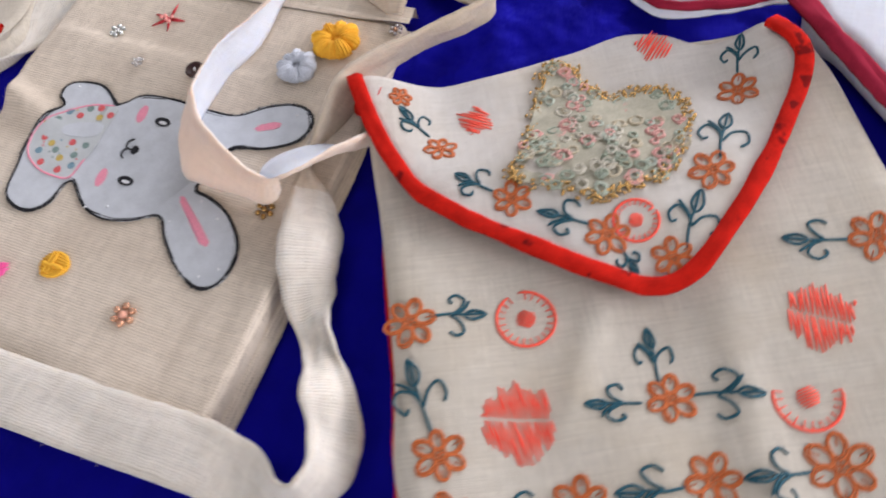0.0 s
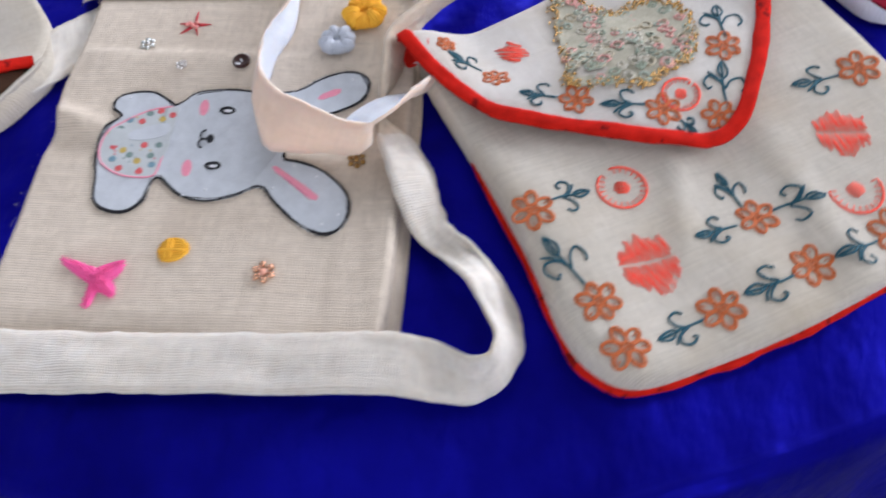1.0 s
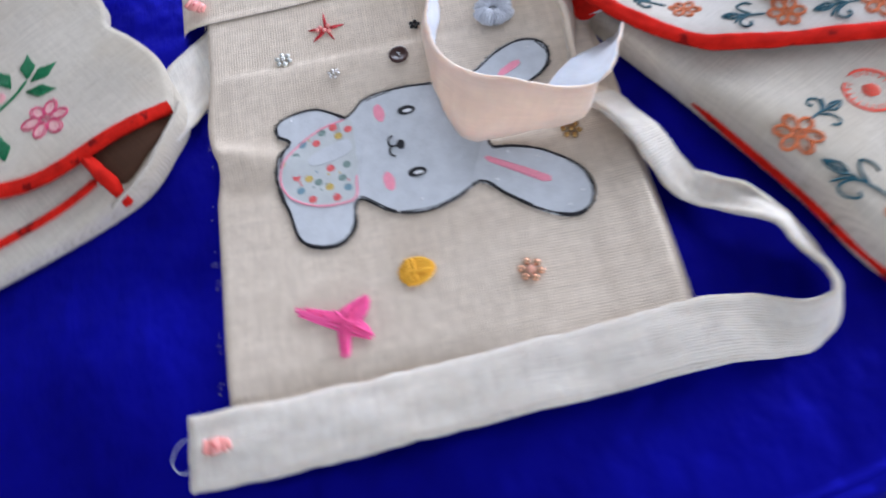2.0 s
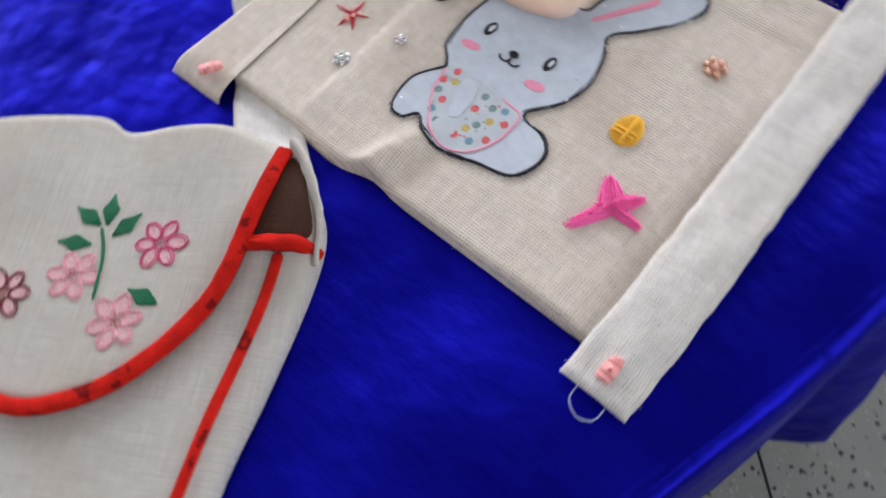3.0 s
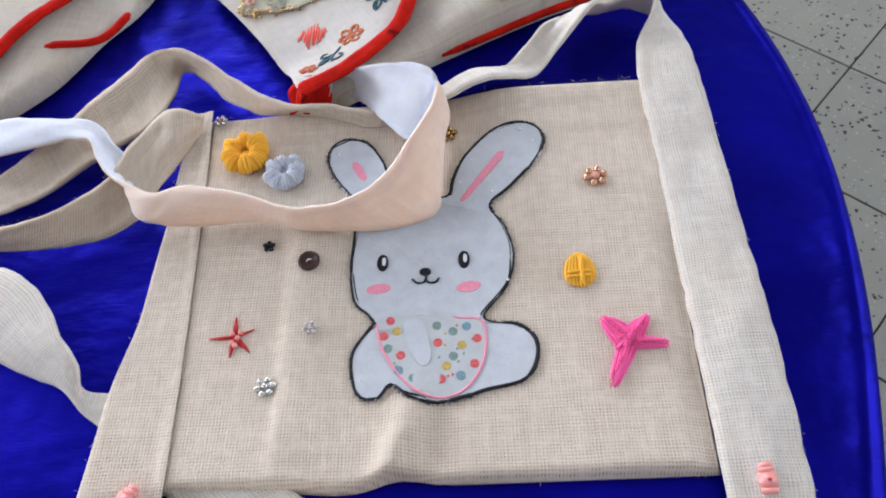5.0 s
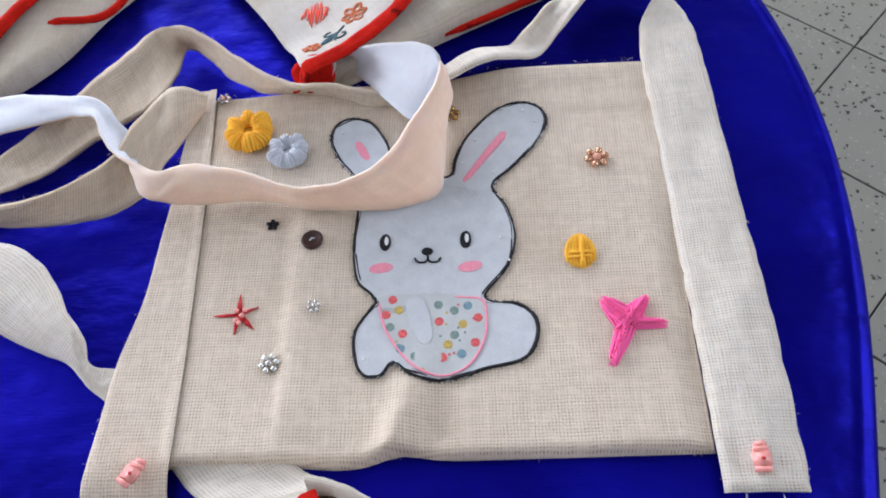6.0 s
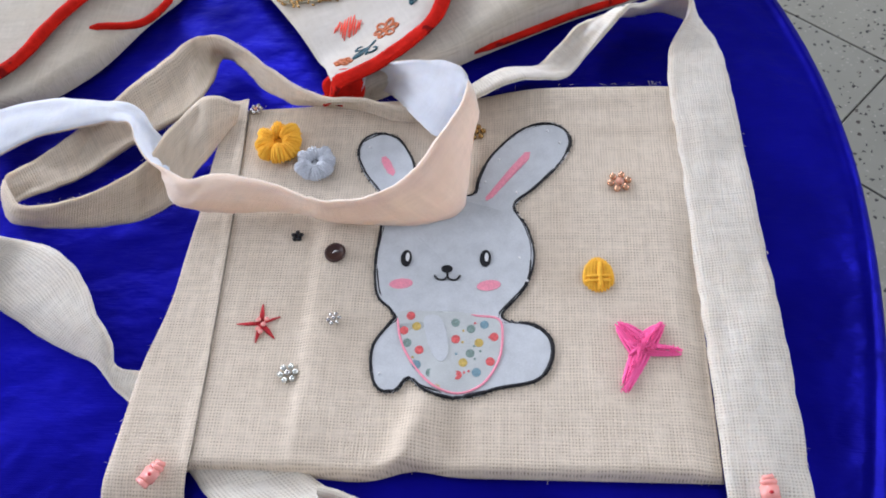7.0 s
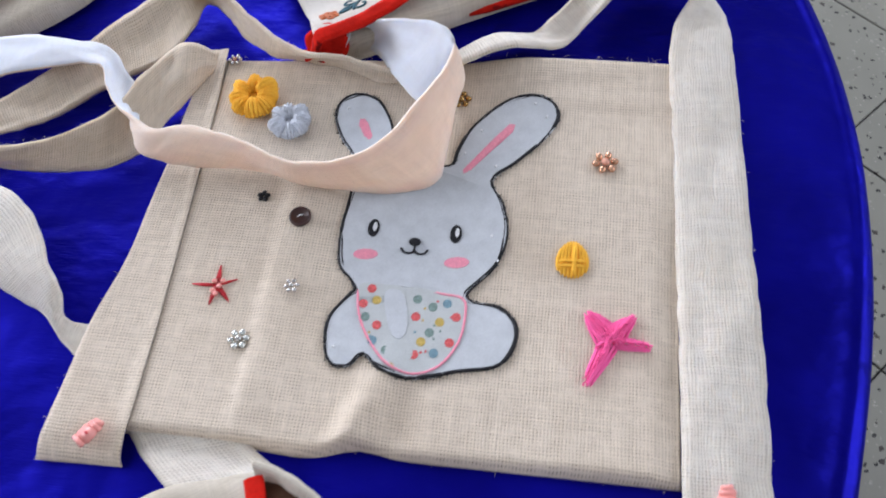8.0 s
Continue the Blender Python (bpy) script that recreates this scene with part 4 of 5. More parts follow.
# ---- rabbit and trinkets on the jute bag ----
RABBIT = [(15.61, 18.52), (16.01, 19.87), (16.93, 21.85), (18.65, 23.52), (20.47, 24.15), (21.87, 23.64), (22.27, 22.23), (21.27, 20.34), (19.66, 18.61), (18.49, 17.34), (19.34, 15.7), (19.73, 13.65), (19.21, 11.52), (17.75, 9.7), (18.3, 9.2), (19.7, 9.05), (20.7, 8.0), (20.65, 6.5), (19.7, 5.3), (17.6, 4.9), (16.6, 4.45), (15.0, 4.2), (13.3, 4.6), (12.35, 5.3), (11.7, 4.55), (10.7, 4.55), (10.1, 5.6), (10.0, 7.4), (10.9, 8.9), (11.2, 9.3), (10.8, 9.9), (9.9, 10.9), (9.6, 13.2), (9.7, 16.2), (9.5, 18.4), (8.2, 20.2), (7.5, 22.0), (7.8, 23.4), (8.9, 24.0), (10.3, 23.5), (11.4, 21.6), (12.0, 19.6), (13.0, 19.0)]
outline = [tuple(p) for p in spline(RABBIT, 4, True)]
rabbit = part("rabbit_applique", patch(outline, z_front, 0.14, 2), FELT, bag, "pale grey felt rabbit with black stitched outline")


def z_felt(x, y):
    return z_front(x, y) + 0.14


def whip():
    """Loose black outline thread, doubled here and there."""
    bm = bmesh.new()
    for off, amp, r in ((0.05, 0.1, 0.125), (0.13, 0.2, 0.07)):
        pts = []
        n = len(outline)
        for i in range(n):
            a, b = outline[i - 1], outline[(i + 1) % n]
            tx, ty = b[0] - a[0], b[1] - a[1]
            q = math.hypot(tx, ty)
            o = off + amp * noise.noise(Vector((i * 0.23, off * 90, 0)))
            pts.append((outline[i][0] - ty / q * -o, outline[i][1] + tx / q * -o))
        i = 0
        while i < n:
            size = rng.randrange(4, 11)
            add_tube(bm, [(x, y, z_front(x, y) + 0.1) for x, y in (pts[k % n] for k in range(i, i + size + 2))], r * rng.uniform(0.55, 1.1), False, 5)
            i += size
    for k in range(3 * len(outline)):
        i = k % len(outline)
        (x0, y0), (x1, y1), t = outline[i - 1], outline[i], rng.random()
        x, y, a, w = x0 + (x1 - x0) * t, y0 + (y1 - y0) * t, rng.uniform(0, math.pi), rng.uniform(0.1, 0.22)
        z = z_front(x, y) + 0.15
        add_tube(bm, [(x - w * math.cos(a), y - w * math.sin(a), z - 0.06), (x, y, z), (x + w * math.cos(a), y + w * math.sin(a), z - 0.05)], 0.028, False, 3)
    return bm


part("outline_thread", whip(), BLACK, rabbit)
for x, y in ((11.6, 13.5), (16.65, 13.5)):
    part("eye", patch(ellipse(x, y, 0.36, 0.62), z_felt, 0.05, 1), BLACK, rabbit)
    part("eye_highlight", patch(ellipse(x + 0.08, y + 0.08, 0.13, 0.32, 0, 12), z_felt, 0.075, 1), WHITE, rabbit)
part("nose", patch(ellipse(14.25, 12.75, 0.36, 0.27), z_felt, 0.07, 1), BLACK, rabbit)
mouth = tube(over(spline([(13.45, 12.3), (13.7, 12.0), (14.1, 11.98), (14.28, 12.2), (14.28, 12.6)], 4), z_felt, 0.04), 0.07)
add_tube(mouth, over(spline([(14.28, 12.2), (14.5, 11.98), (14.9, 12.0), (15.1, 12.3)], 4), z_felt, 0.04), 0.07)
part("mouth", mouth, BLACK, rabbit)
for x, y, a in ((11.4, 11.65, 6), (16.9, 11.6, 8)):
    part("cheek", patch(ellipse(x, y, 0.75, 0.36, a), z_felt, 0.02, 1), PINK, rabbit)
part("ear_stripe", patch(turned(18.0, 19.85, 53, 1.0, [(-2.4, -0.05), (-1.9, -0.24), (0.2, -0.3), (1.9, -0.36), (2.4, -0.1), (2.2, 0.22), (0.6, 0.26), (-1.2, 0.2), (-2.2, 0.18)]), z_felt, 0.02, 2), PINK, rabbit)
part("ear_stripe", patch(turned(9.75, 21.0, -62, 1.0, [(-0.95, -0.1), (-0.5, -0.3), (0.5, -0.28), (0.95, -0.05), (0.7, 0.24), (-0.4, 0.3), (-0.85, 0.2)]), z_felt, 0.02, 1), PINK, rabbit)
BELLY = [(11.55, 9.7), (11.5, 8.6), (11.9, 7.3), (12.8, 5.9), (13.9, 4.85), (15.3, 4.5), (16.7, 5.1), (17.6, 6.6), (17.8, 8.2), (17.55, 9.3), (16.2, 9.5), (15.0, 9.75), (13.4, 9.6)]
belly_line = [tuple(p) for p in spline(BELLY, 4, True)]
part("belly_patch", patch(belly_line, z_felt, 0.05, 2), felt_mat("cream_print", (0.57, 0.59, 0.58), 0.07), rabbit, "cream patch printed with coloured dots")
part("belly_outline", tube(over(belly_line[2:42], z_felt, 0.05), 0.075, False, 6, 0.5), PINK, rabbit)
part("thumb_patch", patch([tuple(p) for p in spline([(13.0, 9.2), (13.2, 8.1), (13.6, 7.0), (14.1, 6.45), (14.55, 6.8), (14.5, 8.0), (14.1, 9.2), (13.5, 9.5)], 3, True)], z_felt, 0.09, 1), FELT, rabbit)
DOT = {"r": thread_mat("coral_dot", (0.7, 0.13, 0.13), 0.8), "g": thread_mat("grey_green_dot", (0.22, 0.3, 0.27), 0.8), "y": thread_mat("mustard_dot", (0.58, 0.42, 0.12), 0.8), "b": thread_mat("slate_blue_dot", (0.2, 0.32, 0.38), 0.8)}
for x, y, c in ((12.2, 9.4, "r"), (14.95, 9.0, "g"), (12.6, 8.7, "y"), (11.85, 8.4, "r"), (12.1, 7.6, "g"), (15.0, 7.9, "r"), (16.4, 7.7, "y"), (12.85, 7.15, "r"), (12.75, 6.2, "b"), (17.1, 6.5, "r"), (15.9, 7.0, "g"), (15.2, 5.6, "r"), (16.3, 5.8, "b"), (14.2, 5.1, "y"), (15.9, 8.6, "g"), (17.3, 8.1, "r"), (15.5, 6.4, "y"), (13.6, 5.7, "g"), (16.7, 8.9, "b")):
    part("dot", patch(ellipse(x, y, 0.27, 0.28, 0, 12), z_felt, 0.065, 1), DOT[c], rabbit)
for k in range(16):
    x, y = rng.uniform(12.2, 17.2), rng.uniform(5.2, 9.2)
    if inside(x, y, belly_line) and not 12.9 < x < 14.7:
        part("dot", patch(ellipse(x, y, 0.08, 0.08, 0, 8), z_felt, 0.06, 0), DOT["rgyb"[k % 4]], rabbit)
for x, y in ((20.7, 23.4), (21.5, 22.4), (16.5, 19.5), (18.6, 18.4), (18.8, 13.5), (10.6, 5.6), (8.3, 22.6), (19.3, 11.9), (17.4, 21.3)):
    part("rhinestone", add_ball(bmesh.new(), x, y, z_felt(x, y) + 0.05, 0.1, 0.1, 0.08, seg=6, rings=4), GEM, rabbit, smooth=False)


def button(x, y, r):
    bm = bmesh.new()
    z = z_front(x, y) + 0.08
    prof = [(0.0, 0.12), (r * 0.62, 0.12), (r * 0.72, 0.2), (r * 0.92, 0.22), (r, 0.12), (r * 0.97, 0.0)]
    rings = [[bm.verts.new(cm((x + q * math.cos(a), y + q * math.sin(a), z + hgt))) for a in np.arange(28) * 2 * math.pi / 28] for q, hgt in prof[1:]]
    for a, b in zip(rings[:-1], rings[1:]):
        for i in range(28):
            bm.faces.new((a[i], b[i], b[(i + 1) % 28], a[(i + 1) % 28]))
    bm.faces.new(rings[0])
    bmesh.ops.recalc_face_normals(bm, faces=bm.faces)
    ob = part("button", bm, WOODBTN, bag, "glossy dark brown round button")
    part("button_thread", tube([(x - 0.16, y - 0.08, z + 0.13), (x, y + 0.02, z + 0.24), (x + 0.16, y + 0.1, z + 0.13)], 0.06), WHITE, ob)


button(7.0, 13.7, 0.7)
bm = bmesh.new()
for k in range(5):
    a = radians(72 * k + 20)
    add_ball(bm, 4.2 + 0.24 * math.cos(a), 15.2 + 0.24 * math.sin(a), z_front(4.2, 15.2) + 0.12, 0.2, 0.16, 0.12, 72 * k + 20, 8, 5)
part("black_flower_bead", bm, BLACK, bag, "small black flower-shaped bead")


def bead_flower(x, y, size, material, name, heart=None, label="", z=None):
    z = (z or z_front)(x, y)
    ob = part(name, add_ball(bmesh.new(), x, y, z + 0.25, size * 0.33, size * 0.33, size * 0.3), heart or material, bag, label)
    for k in range(6):
        a = radians(60 * k + 13)
        part("bead", add_ball(bmesh.new(), x + 0.72 * size * math.cos(a), y + 0.72 * size * math.sin(a), z + 0.16 + rng.uniform(0, 0.05), size * 0.34, size * 0.3, size * 0.26, 60 * k, 8, 5), material, ob)
    return ob


bead_flower(25.3, 19.1, 0.8, COPPER, "bead_flower", mat("peach_bead", (0.8, 0.4, 0.28), 0.3), "copper sequin flower with a peach bead")
bead_flower(15.75, 23.9, 0.68, GOLD, "bead_flower", None, "small gold bead flower")
bead_flower(5.1, 5.5, 0.62, CLEAR, "bead_flower", SILVER, "small iridescent sequin flower")
bead_flower(7.5, 9.0, 0.46, SILVER, "bead_flower", None, "small silver bead")
bead_flower(-0.6, 26.3, 0.5, SILVER, "bead_flower", COPPER, "small sequin flower at the bag's corner")


def pink_button(x, y, angle, z):
    """A square pink bead with a hole, sewn on between short bugle beads."""
    bm = bmesh.new()
    bmesh.ops.create_cube(bm, size=1.0, matrix=Matrix.Translation(cm((x, y, z + 0.16))) @ pose(0, 0, 0, 4, -5, angle) @ Matrix.Diagonal((0.0095, 0.0085, 0.0032, 1)))
    bmesh.ops.bevel(bm, geom=bm.edges[:], offset=0.0009, segments=2, affect="EDGES")
    ob = part("pink_bead", bm, PLASTIC_PINK, bag, "pink plastic square bead on the gusset end")
    part("bead_hole", add_ball(bmesh.new(), x + 0.05, y, z + 0.31, 0.14, 0.1, 0.05, angle), REDTHREAD, ob)
    for dx, dy, spin, size in ((0.04, 0.54, 4, 0.42), (-0.06, -0.54, -5, 0.42), (0.05, 0.78, 10, 0.3)):
        px, py = turned(x, y, angle, 1.0, [(dx, dy)])[0]
        c, n = math.cos(radians(angle + spin)) * size, math.sin(radians(angle + spin)) * size
        part("bugle_bead", tube([(px - c, py - n, z + 0.12), (px - c * 0.9, py - n * 0.9, z + 0.14), (px + c * 0.9, py + n * 0.9, z + 0.18), (px + c, py + n, z + 0.16)], 0.17, sides=8), PLASTIC_PINK, ob)
    return ob


pink_button(-1.75, -0.8, -30, 1.1)
pink_button(31.9, -0.6, 3, 0.95)
part("red_bead", add_ball(bmesh.new(), 32.9, 27.4, 2.5, 0.13, 0.13, 0.1), WOODBTN, gr)
# loose thread loop at the gusset end
part("loose_thread", tube(spline([(31.0, -2.1, 0.3), (31.1, -3.0, 0.12), (32.0, -3.5, 0.1), (32.8, -3.1, 0.12), (32.9, -2.2, 0.3)], 6), 0.035), LINING, gr)

# red stitched star
bm = bmesh.new()
for k, (x, y) in enumerate(((2.75, 10.15), (4.0, 9.3), (3.85, 7.8), (2.7, 7.5), (1.3, 8.75))):
    for w in (-0.13, 0.0, 0.13):
        stitched(bm, [(2.85 + w, 8.8 + w * 0.6), (x, y)], z_front, 0.085, False, 0.05, 2)
star = part("stitched_star", bm, REDTHREAD, bag, "red thread star with small beads")
for x, y in ((2.7, 9.0), (3.05, 8.7), (2.75, 8.4), (3.2, 9.05), (2.95, 8.2)):
    part("bead", add_ball(bmesh.new(), x, y, z_front(x, y) + 0.2, 0.17, 0.16, 0.13), PLASTIC_PINK, star)

# magenta yarn star: loose bundles that spread at the heart
strands = []
for x, y, count, root, tip in ((24.55, 9.3, 11, 0.8, 0.3), (27.25, 9.3, 10, 0.7, 0.24), (28.35, 7.35, 7, 0.42, 0.15), (24.65, 4.65, 9, 0.48, 0.25)):
    d = math.hypot(x - 26, y - 7.6)
    nx, ny = -(y - 7.6) / d, (x - 26) / d
    for k in range(count):
        q = 2 * k / (count - 1) - 1
        short = 1 - 0.06 * abs(q) - rng.uniform(0, 0.16)
        ex, ey = 26 + (x - 26) * short, 7.6 + (y - 7.6) * short
        o = q * root + rng.uniform(-0.06, 0.06)
        e = q * tip + rng.uniform(-0.07, 0.07)
        strands.append(stitched(bmesh.new(), [(26 + nx * o, 7.6 + ny * o), ((26 + ex) / 2 + nx * (o + e) * 0.55, (7.6 + ey) / 2 + ny * (o + e) * 0.55), (ex + nx * e, ey + ny * e)], z_front, rng.uniform(0.07, 0.1), False, 0.06 + 0.16 * (1 - abs(q)) + rng.uniform(0, 0.06), 3, 6))
for k in range(16):
    a, w = radians(rng.uniform(20, 160)), rng.uniform(0.35, 0.8)
    x, y = 25.9 + rng.uniform(-0.4, 0.4), 7.9 + rng.uniform(-0.4, 0.4)
    strands.append(stitched(bmesh.new(), [(x - w * math.cos(a), y - w * math.sin(a)), (x + rng.uniform(-0.15, 0.15), y - 0.08), (x + w * math.cos(a), y + w * math.sin(a))], z_front, 0.08, False, rng.uniform(0.22, 0.36), 3, 6))
yarn_star = part("yarn_star", strands[0], MAGENTA, bag, "neon magenta yarn star stitched to the jute")
for bm in strands[1:]:
    part("strand", bm, MAGENTA, yarn_star)

# yellow woven patch of yarn
strands = []
for k in range(-4, 5):
    q = k * 0.19
    half = 1.15 * math.sqrt(max(0.12, 1 - (k / 5.2) ** 2))
    strands.append(stitched(bmesh.new(), [(23.65 + q, 12.35 - half), (23.65 + q * 1.1, 12.35), (23.65 + q * 0.8, 12.35 + half * 1.05)], z_front, 0.13, False, 0.1, 3, 6))
for y in (11.9, 12.2):
    strands.append(stitched(bmesh.new(), [(22.85, y), (23.6, y + 0.03), (24.4, y + 0.05)], z_front, 0.12, False, 0.24, 3, 6))
strands.append(stitched(bmesh.new(), [(23.75, 11.4), (23.75, 12.4), (23.8, 13.3)], z_front, 0.12, False, 0.3, 3, 6))
yarn_patch = part("yarn_patch", strands[0], YELLOW, bag, "golden yellow yarn patch")
for bm in strands[1:]:
    part("strand", bm, YELLOW, yarn_patch)


yarn_fuzz = []


def yarn_flower(x, y, size, material, label, angle):
    """A puffy flower of yarn loops gathered in the middle."""
    lobe = bmesh.new()
    for k in range(5):
        q = (k - 2) / 2
        add_ball(lobe, (0.58 - 0.05 * q * q) * size, q * 0.2 * size, (0.44 - 0.1 * q * q) * size, (0.44 - 0.06 * q * q) * size, 0.09 * size, (0.36 - 0.08 * q * q) * size, 9 * q, 10, 7, 10)
    core = add_ball(bmesh.new(), 0, 0, 0.22 * size, 0.3 * size, 0.3 * size, 0.2 * size)
    ob = part("yarn_flower", core, material, bag, label)
    ob.location = cm((x, y, z_front(x, y)))
    me = None
    for k in range(8):
        if me is None:
            p = part("yarn_loop", lobe, material, ob)
            me = p.data
        else:
            p = new("yarn_loop", me)
            p.parent = ob
        p.rotation_euler = (0, 0, radians(angle + 360 * k / 8 + rng.uniform(-7, 7)))
        p.scale = (rng.uniform(0.92, 1.08), rng.uniform(0.92, 1.1), rng.uniform(0.85, 1.1))


yarn_flower(1.8, 22.7, 1.75, YELLOW, "puffy golden yellow yarn flower", 5)
yarn_flower(4.7, 20.9, 1.5, GREY_YARN, "puffy light grey yarn flower", 16)
for x, y, size, yarn, seed in ((1.8, 22.7, 1.6, YELLOW, 21), (4.7, 20.9, 1.35, GREY_YARN, 22)):
    ring = [(x + size * math.cos(a), y + size * math.sin(a), z_front(x, y) + 0.35 * size) for a in np.linspace(0, 2 * math.pi, 13)]
    inner = [(x + 0.6 * size * math.cos(a), y + 0.6 * size * math.sin(a), z_front(x, y) + 0.75 * size) for a in np.linspace(0, 2 * math.pi, 13)]
    yarn_fuzz.append((ring, inner, yarn, seed))

# ---- embroidery on the satchel ----
for x, y, s, a in ((2.0, 11.3, 1.45, 10), (2.75, 3.8, 1.4, 30), (15.1, 5.2, 1.35, 15), (16.15, 0.8, 1.45, 0), (22.4, 0.6, 1.7, 20), (9.5, 0.6, 1.4, 25), (2.8, 0.5, 1.5, 40), (28.4, 12.5, 1.6, 5)):
    flower_stitch(body_b, z_b, x, y, s, RUST, 6, a)
for x0, y0, x1, y1 in ((3.4, 11.5, 6.2, 11.4), (2.5, 5.2, 1.6, 9.2), (14.8, 6.4, 14.9, 9.4), (13.5, 5.2, 10.6, 5.5), (16.4, 5.2, 19.9, 4.7), (8.1, 0.5, 4.9, 0.3), (14.6, 0.6, 11.2, 0.8), (20.8, 0.5, 17.6, 0.6), (26.8, 12.6, 23.4, 13.3)):
    sprig_stitch(body_b, z_b, x0, y0, x1, y1)
ring_stitch(body_b, z_b, 8.4, 10.8, 1.65, 120, 340)
ring_stitch(body_b, z_b, 21.9, 4.2, 1.75, 160, 215)
hatch_stitch(bag_b, z_b, 7.1, 5.2, 2.15, 12)
hatch_stitch(bag_b, z_b, 23.9, 8.4, 1.95, -8)
for x, y, s, a in ((20.7, 18.0, 1.35, 0), (24.3, 24.3, 1.25, 15), (8.8, 18.2, 1.2, 20), (13.8, 14.9, 1.3, 5), (17.1, 12.9, 1.25, 25), (5.0, 23.3, 1.05, 10), (2.9, 27.6, 0.7, 0)):
    flower_stitch(flap_b, z_flap, x, y, s, RUST, 6, a)
for x0, y0, x1, y1 in ((21.4, 18.9, 23.0, 22.4), (18.0, 13.5, 19.7, 16.8), (12.9, 15.7, 10.2, 17.1), (7.7, 19.1, 5.7, 20.8), (14.4, 13.9, 15.0, 12.3), (4.3, 24.5, 2.8, 26.8), (24.7, 25.7, 25.5, 28.2)):
    sprig_stitch(flap_b, z_flap, x0, y0, x1, y1)
ring_stitch(flap_b, z_flap, 15.6, 15.5, 1.3, 30, 358)
hatch_stitch(bag_b, z_flap, 7.5, 25.6, 1.15, 60, cut=False)
hatch_stitch(bag_b, z_flap, 20.2, 29.2, 1.2, -40, cut=False)

# sequinned heart-like patch on the flap
PATCH = [(12.4, 28.2), (13.5, 29.1), (14.5, 28.5), (15.2, 26.7), (16.4, 25.6), (18.5, 25.8), (20.4, 24.9), (20.7, 23.0), (19.2, 19.7), (17.6, 18.1), (15.6, 17.8), (14.1, 17.2), (12.0, 18.1), (9.1, 19.5), (9.7, 21.1), (11.2, 25.1)]
patch_line = [tuple(p) for p in spline(PATCH, 5, True)]
sequin_patch = part("sequin_patch", patch(patch_line, z_flap, 0.16, 2), felt_mat("pale_sage_net", (0.46, 0.43, 0.33), 0.2), flap_b, "pale patch of thread rosettes with a gold beaded border")
tints = [thread_mat(n, c, 0.6, 0.25) for n, c in (("cream_thread", (0.5, 0.43, 0.3)), ("sage_thread", (0.33, 0.37, 0.28)), ("pale_green_thread", (0.42, 0.46, 0.37)), ("blush_thread", (0.68, 0.36, 0.31)), ("ivory_thread", (0.54, 0.5, 0.4)))]


for _ in range(230):
    x, y = rng.uniform(9, 20.8), rng.uniform(17, 29.5)
    if not inside(x, y, patch_line):
        continue
    bm, size = bmesh.new(), rng.uniform(0.3, 0.62)
    for _ in range(2):
        a0, turns = rng.uniform(0, 6), []
        for k in range(10):
            q = size * rng.uniform(0.45, 1.0)
            turns.append((x + q * math.cos(a0 + k * 1.25), y + q * math.sin(a0 + k * 1.25)))
        stitched(bm, turns, z_flap, rng.uniform(0.045, 0.07), False, rng.uniform(0.17, 0.24), 2, 4)
    part("rosette", bm, tints[int(rng.random() * 5)], sequin_patch)
bm = bmesh.new()
n = len(patch_line)
for i in range(n):
    a, b = patch_line[i], patch_line[(i + 1) % n]
    for k in range(6):
        x = a[0] + (b[0] - a[0]) * k / 6 + rng.uniform(-0.42, 0.42)
        y = a[1] + (b[1] - a[1]) * k / 6 + rng.uniform(-0.42, 0.42)
        add_ball(bm, x, y, z_flap(x, y) + 0.17, 0.1, 0.17, 0.09, rng.uniform(0, 180), 6, 4)
bead_border = part("bead_border", bm, GOLD, sequin_patch)
bead_border["kind"] = "stuff"

# ---- embroidery on the flower bag ----
PETAL = thread_mat("pale_pink_thread", (0.72, 0.42, 0.4), 0.7, 0.15)
for x, y, s, a, c, hrt in ((-8.7, -5.8, 1.75, 12, ROSE, ROSE), (-13.6, -8.4, 1.7, 0, PALE_ROSE, ROSE), (-10.0, -11.0, 1.75, 20, PALE_ROSE, REDTHREAD), (-17.6, -10.0, 1.8, 8, MAROON_T, REDTHREAD)):
    for k in range(6):
        q = radians(a + 60 * k)
        part("petal", patch(ellipse(x + 0.6 * s * math.cos(q), y + 0.6 * s * math.sin(q), 0.4 * s, 0.27 * s, a + 60 * k, 12), zf_c, 0.035, 1), PETAL, flap_c)
    flower_stitch(flap_c, zf_c, x, y, s, c, 6, a, 0.06, heart=hrt)
stem = bmesh.new()
stitched(stem, [(-12.9, -5.0), (-12.3, -6.4), (-12.0, -7.8), (-11.8, -9.8)], zf_c, 0.11)
part("embroidered_stem", stem, GREEN, flap_c)
for x, y, a in ((-14.0, -4.3, 150), (-12.7, -3.7, 95), (-11.3, -4.7, 50), (-14.3, -6.2, 180), (-8.8, -9.3, 160)):
    leaf = bmesh.new()
    for k in range(-3, 4):
        q = 0.16 * k
        half = 1.15 * (1 - (abs(k) / 4.2) ** 1.7)
        stitched(leaf, turned(x, y, a, 1.0, [(-half, q * 0.6), (0, q), (half, q * 0.3)]), zf_c, 0.1, False, 0.04, 2)
    part("embroidered_leaf", leaf, GREEN, flap_c)


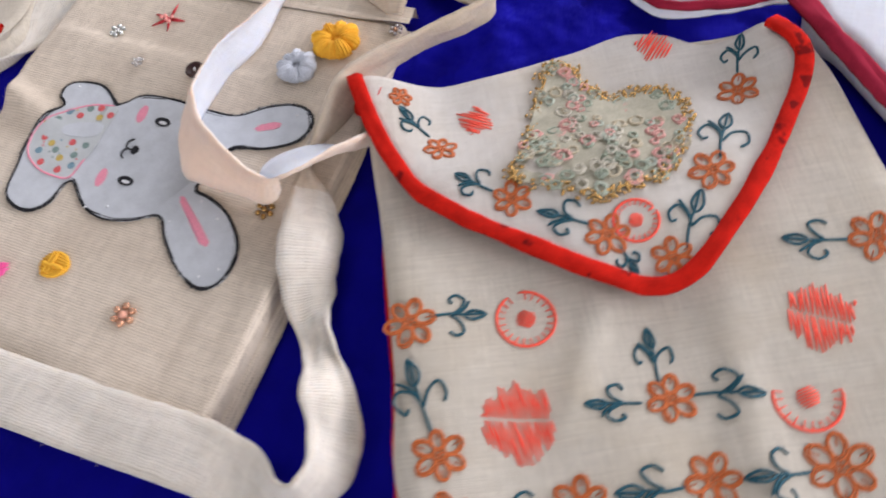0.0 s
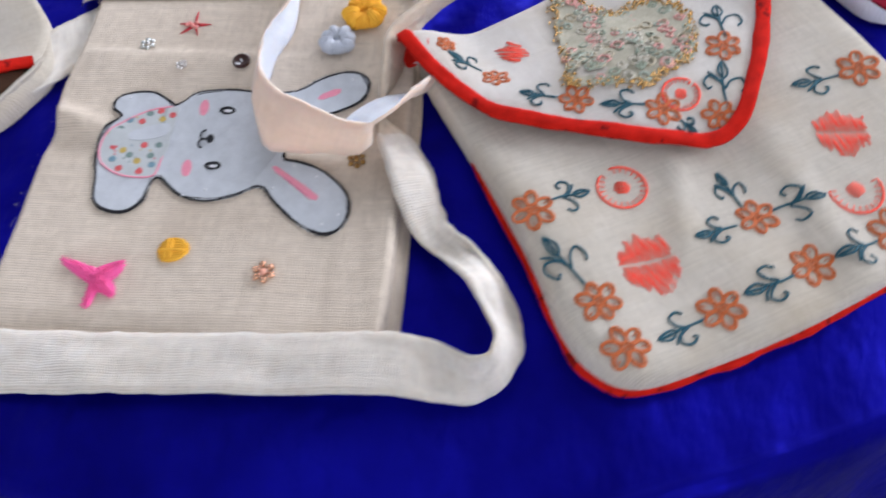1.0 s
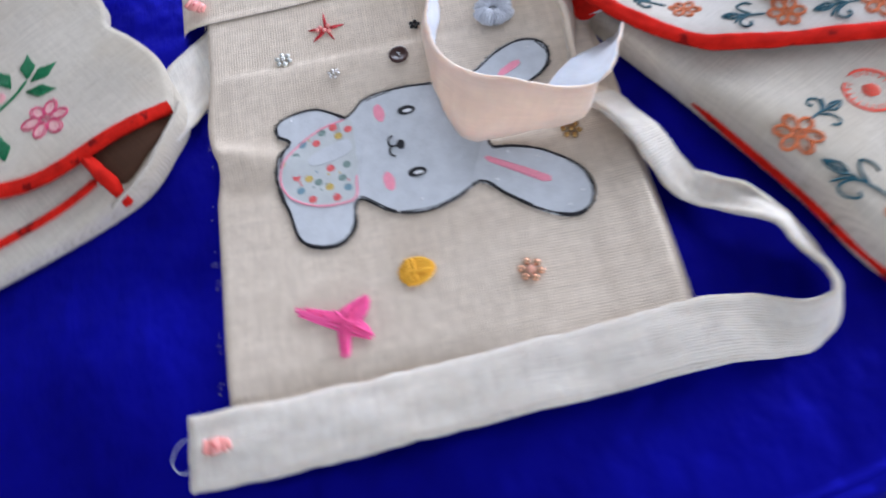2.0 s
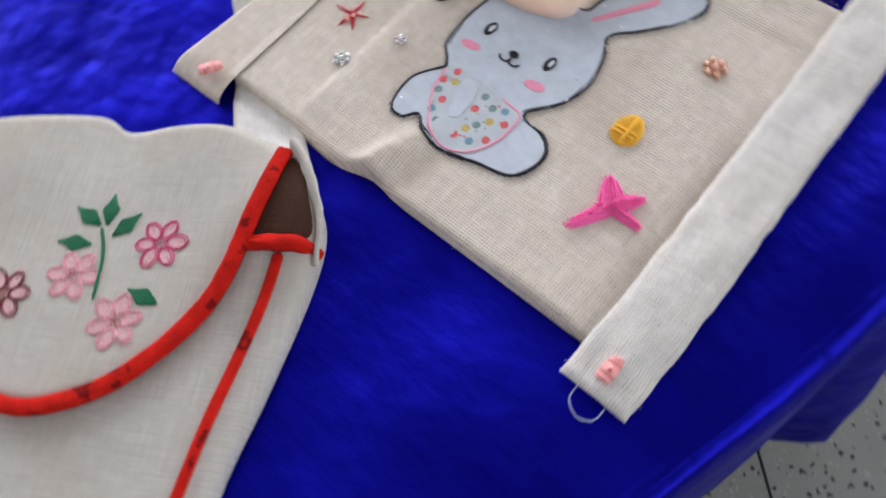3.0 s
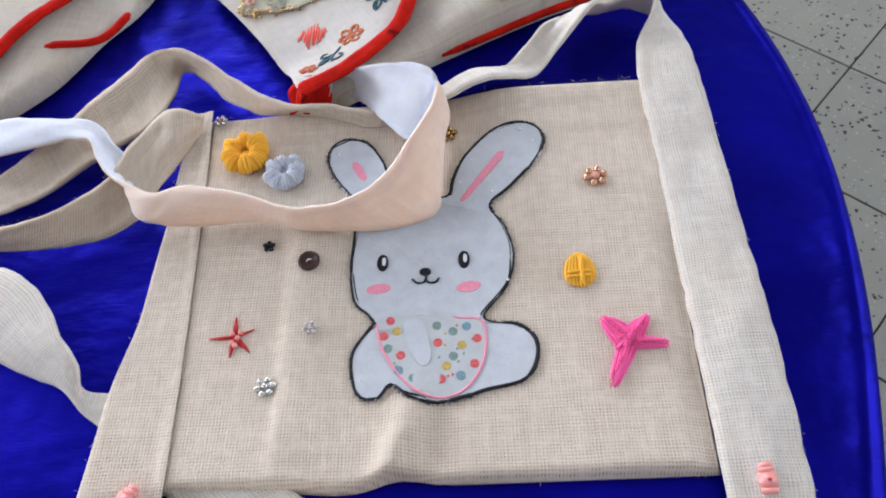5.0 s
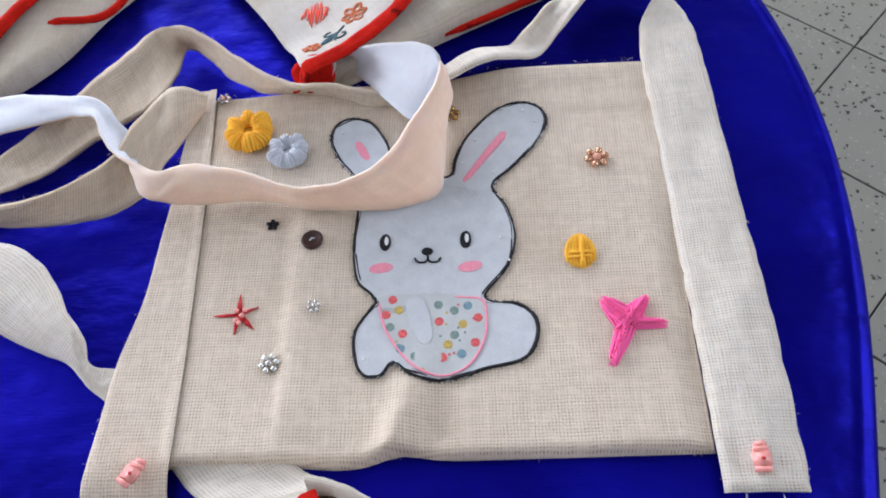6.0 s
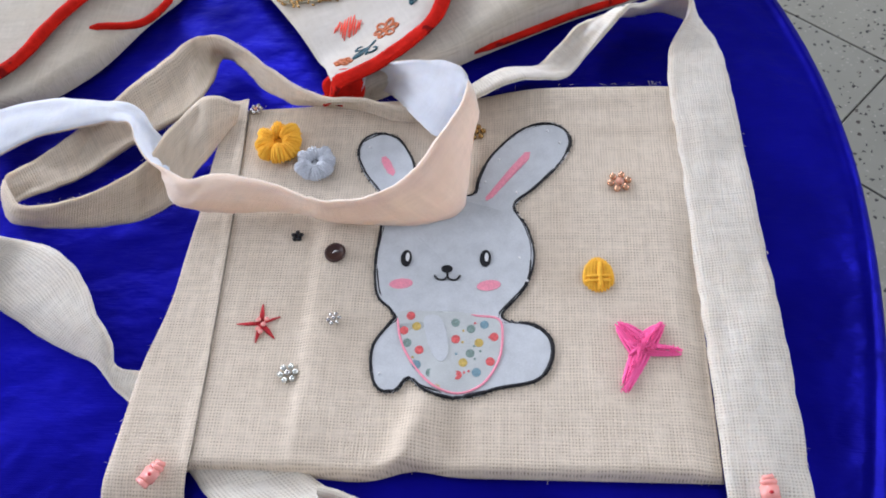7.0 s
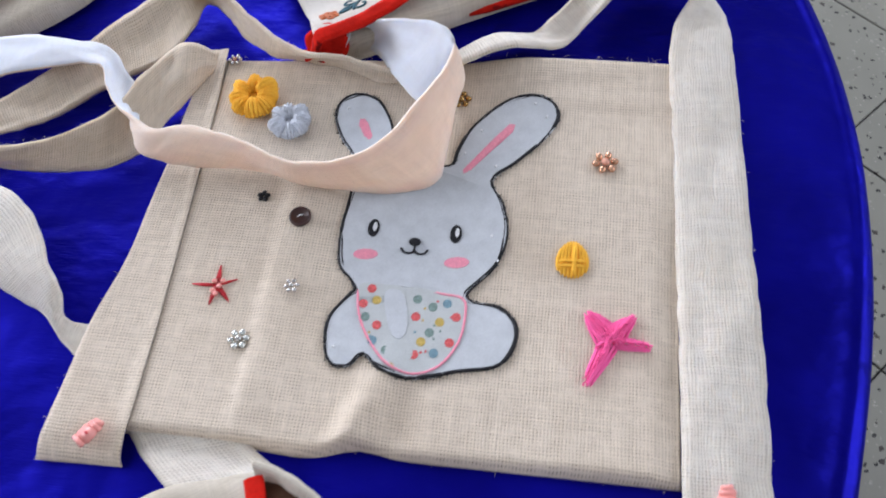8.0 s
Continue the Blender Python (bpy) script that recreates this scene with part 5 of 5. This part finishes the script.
# ---- stray jute fibres ----
def fibres(parent, lines, count, seed, name="jute_fuzz", material=None, r=0.012):
    """Short curled hairs that stand out from raw edges."""
    pick, bm = random.Random(seed), bmesh.new()
    for _ in range(count):
        line = pick.choice(lines)
        i = pick.randrange(len(line) - 1)
        t = pick.random()
        p = [a + (c - a) * t for a, c in zip(line[i], line[i + 1])]
        a, size, up = pick.uniform(0, 2 * math.pi), pick.uniform(0.1, 0.32), pick.uniform(0.03, 0.15)
        bend = pick.uniform(-0.8, 0.8)
        pts = [(p[0] + size * q * math.cos(a + bend * q), p[1] + size * q * math.sin(a + bend * q), p[2] + up * math.sin(q * 2.4)) for q in (0, 0.35, 0.7, 1.0)]
        add_tube(bm, pts, r, False, 3)
    ob = part(name, bm, material or thread_mat("jute_fibre", (0.66, 0.58, 0.46), 0.8), parent)
    ob["kind"] = "stuff"


edges_a = [[(left_edge(0) + 30 * q, -0.2, 0.8) for q in np.linspace(0, 1, 12)], [(29.5 * q, 26.7 + 0.85 * smoothstep(0, 0.45, q), 0.9 + 1.1 * smoothstep(0.45, 0.7, q)) for q in np.linspace(0, 1, 12)], [p[:3] for p in STRAP_A[:6]], [(-4.7 + 1.5 * smoothstep(0, 15, y), y, 0.6) for y in np.linspace(-2, 25, 10)], [p[3:] for p in STRAP_A[:6]], [p[:3] for p in STRAP_A_BACK], [p[3:] for p in STRAP_A_BACK], [p[3:] for p in STRAP_A_FAR[2:8]]]
fibres(bag, edges_a, 300, 5)
fibres(yarn_star, [[(26, 7.5, 1.35), (x, y, 1.25)] for x, y in ((24.75, 9.05), (27.25, 9.05), (28.2, 7.35), (24.6, 4.85))], 420, 11, "yarn_fuzz", MAGENTA, 0.022)

for ring, inner, yarn, seed in yarn_fuzz:
    fibres(bag, [ring, inner], 170, seed, "yarn_fuzz", yarn, 0.014)

# ---- floor tiles ----
def tiles():
    bm = bmesh.new()
    bmesh.ops.create_cube(bm, size=1.0)
    bmesh.ops.scale(bm, vec=(0.2965, 0.2965, 0.008), verts=bm.verts)
    bmesh.ops.bevel(bm, geom=[e for e in bm.edges if abs(e.verts[0].co.z - e.verts[1].co.z) < 1e-5 and e.verts[0].co.z > 0], offset=0.0012, segments=1, affect="EDGES")
    me = bpy.data.meshes.new("floor_tile")
    bm.to_mesh(me)
    me.materials.append(TERRAZZO)
    spin = Matrix.Rotation(radians(-42), 4, "Z")
    rest = bmesh.new()
    for i in range(-26, 26):
        for j in range(-26, 26):
            p = spin @ Vector((-0.007 + 0.3 * (i + 0.5), 0.503 + 0.3 * (j + 0.5), -0.004))
            if not (X0 + 0.02 < p.x < X1 - 0.02 and Y0 + 0.02 < p.y < Y1 - 0.02):
                continue
            if 0.0 < p.x < 2.4 and -1.2 < p.y < 2.4:
                ob = new("tile", me)
                ob.parent = floor
                ob.matrix_local = Matrix.Translation(p) @ spin
            else:
                rest.from_mesh(me)
                bmesh.ops.transform(rest, matrix=Matrix.Translation(p) @ spin, verts=rest.verts[-len(me.vertices):])
    bm.free()
    ob = part("far_tiles", rest, TERRAZZO, floor, smooth=False)
    ob["kind"] = "stuff"


tiles()
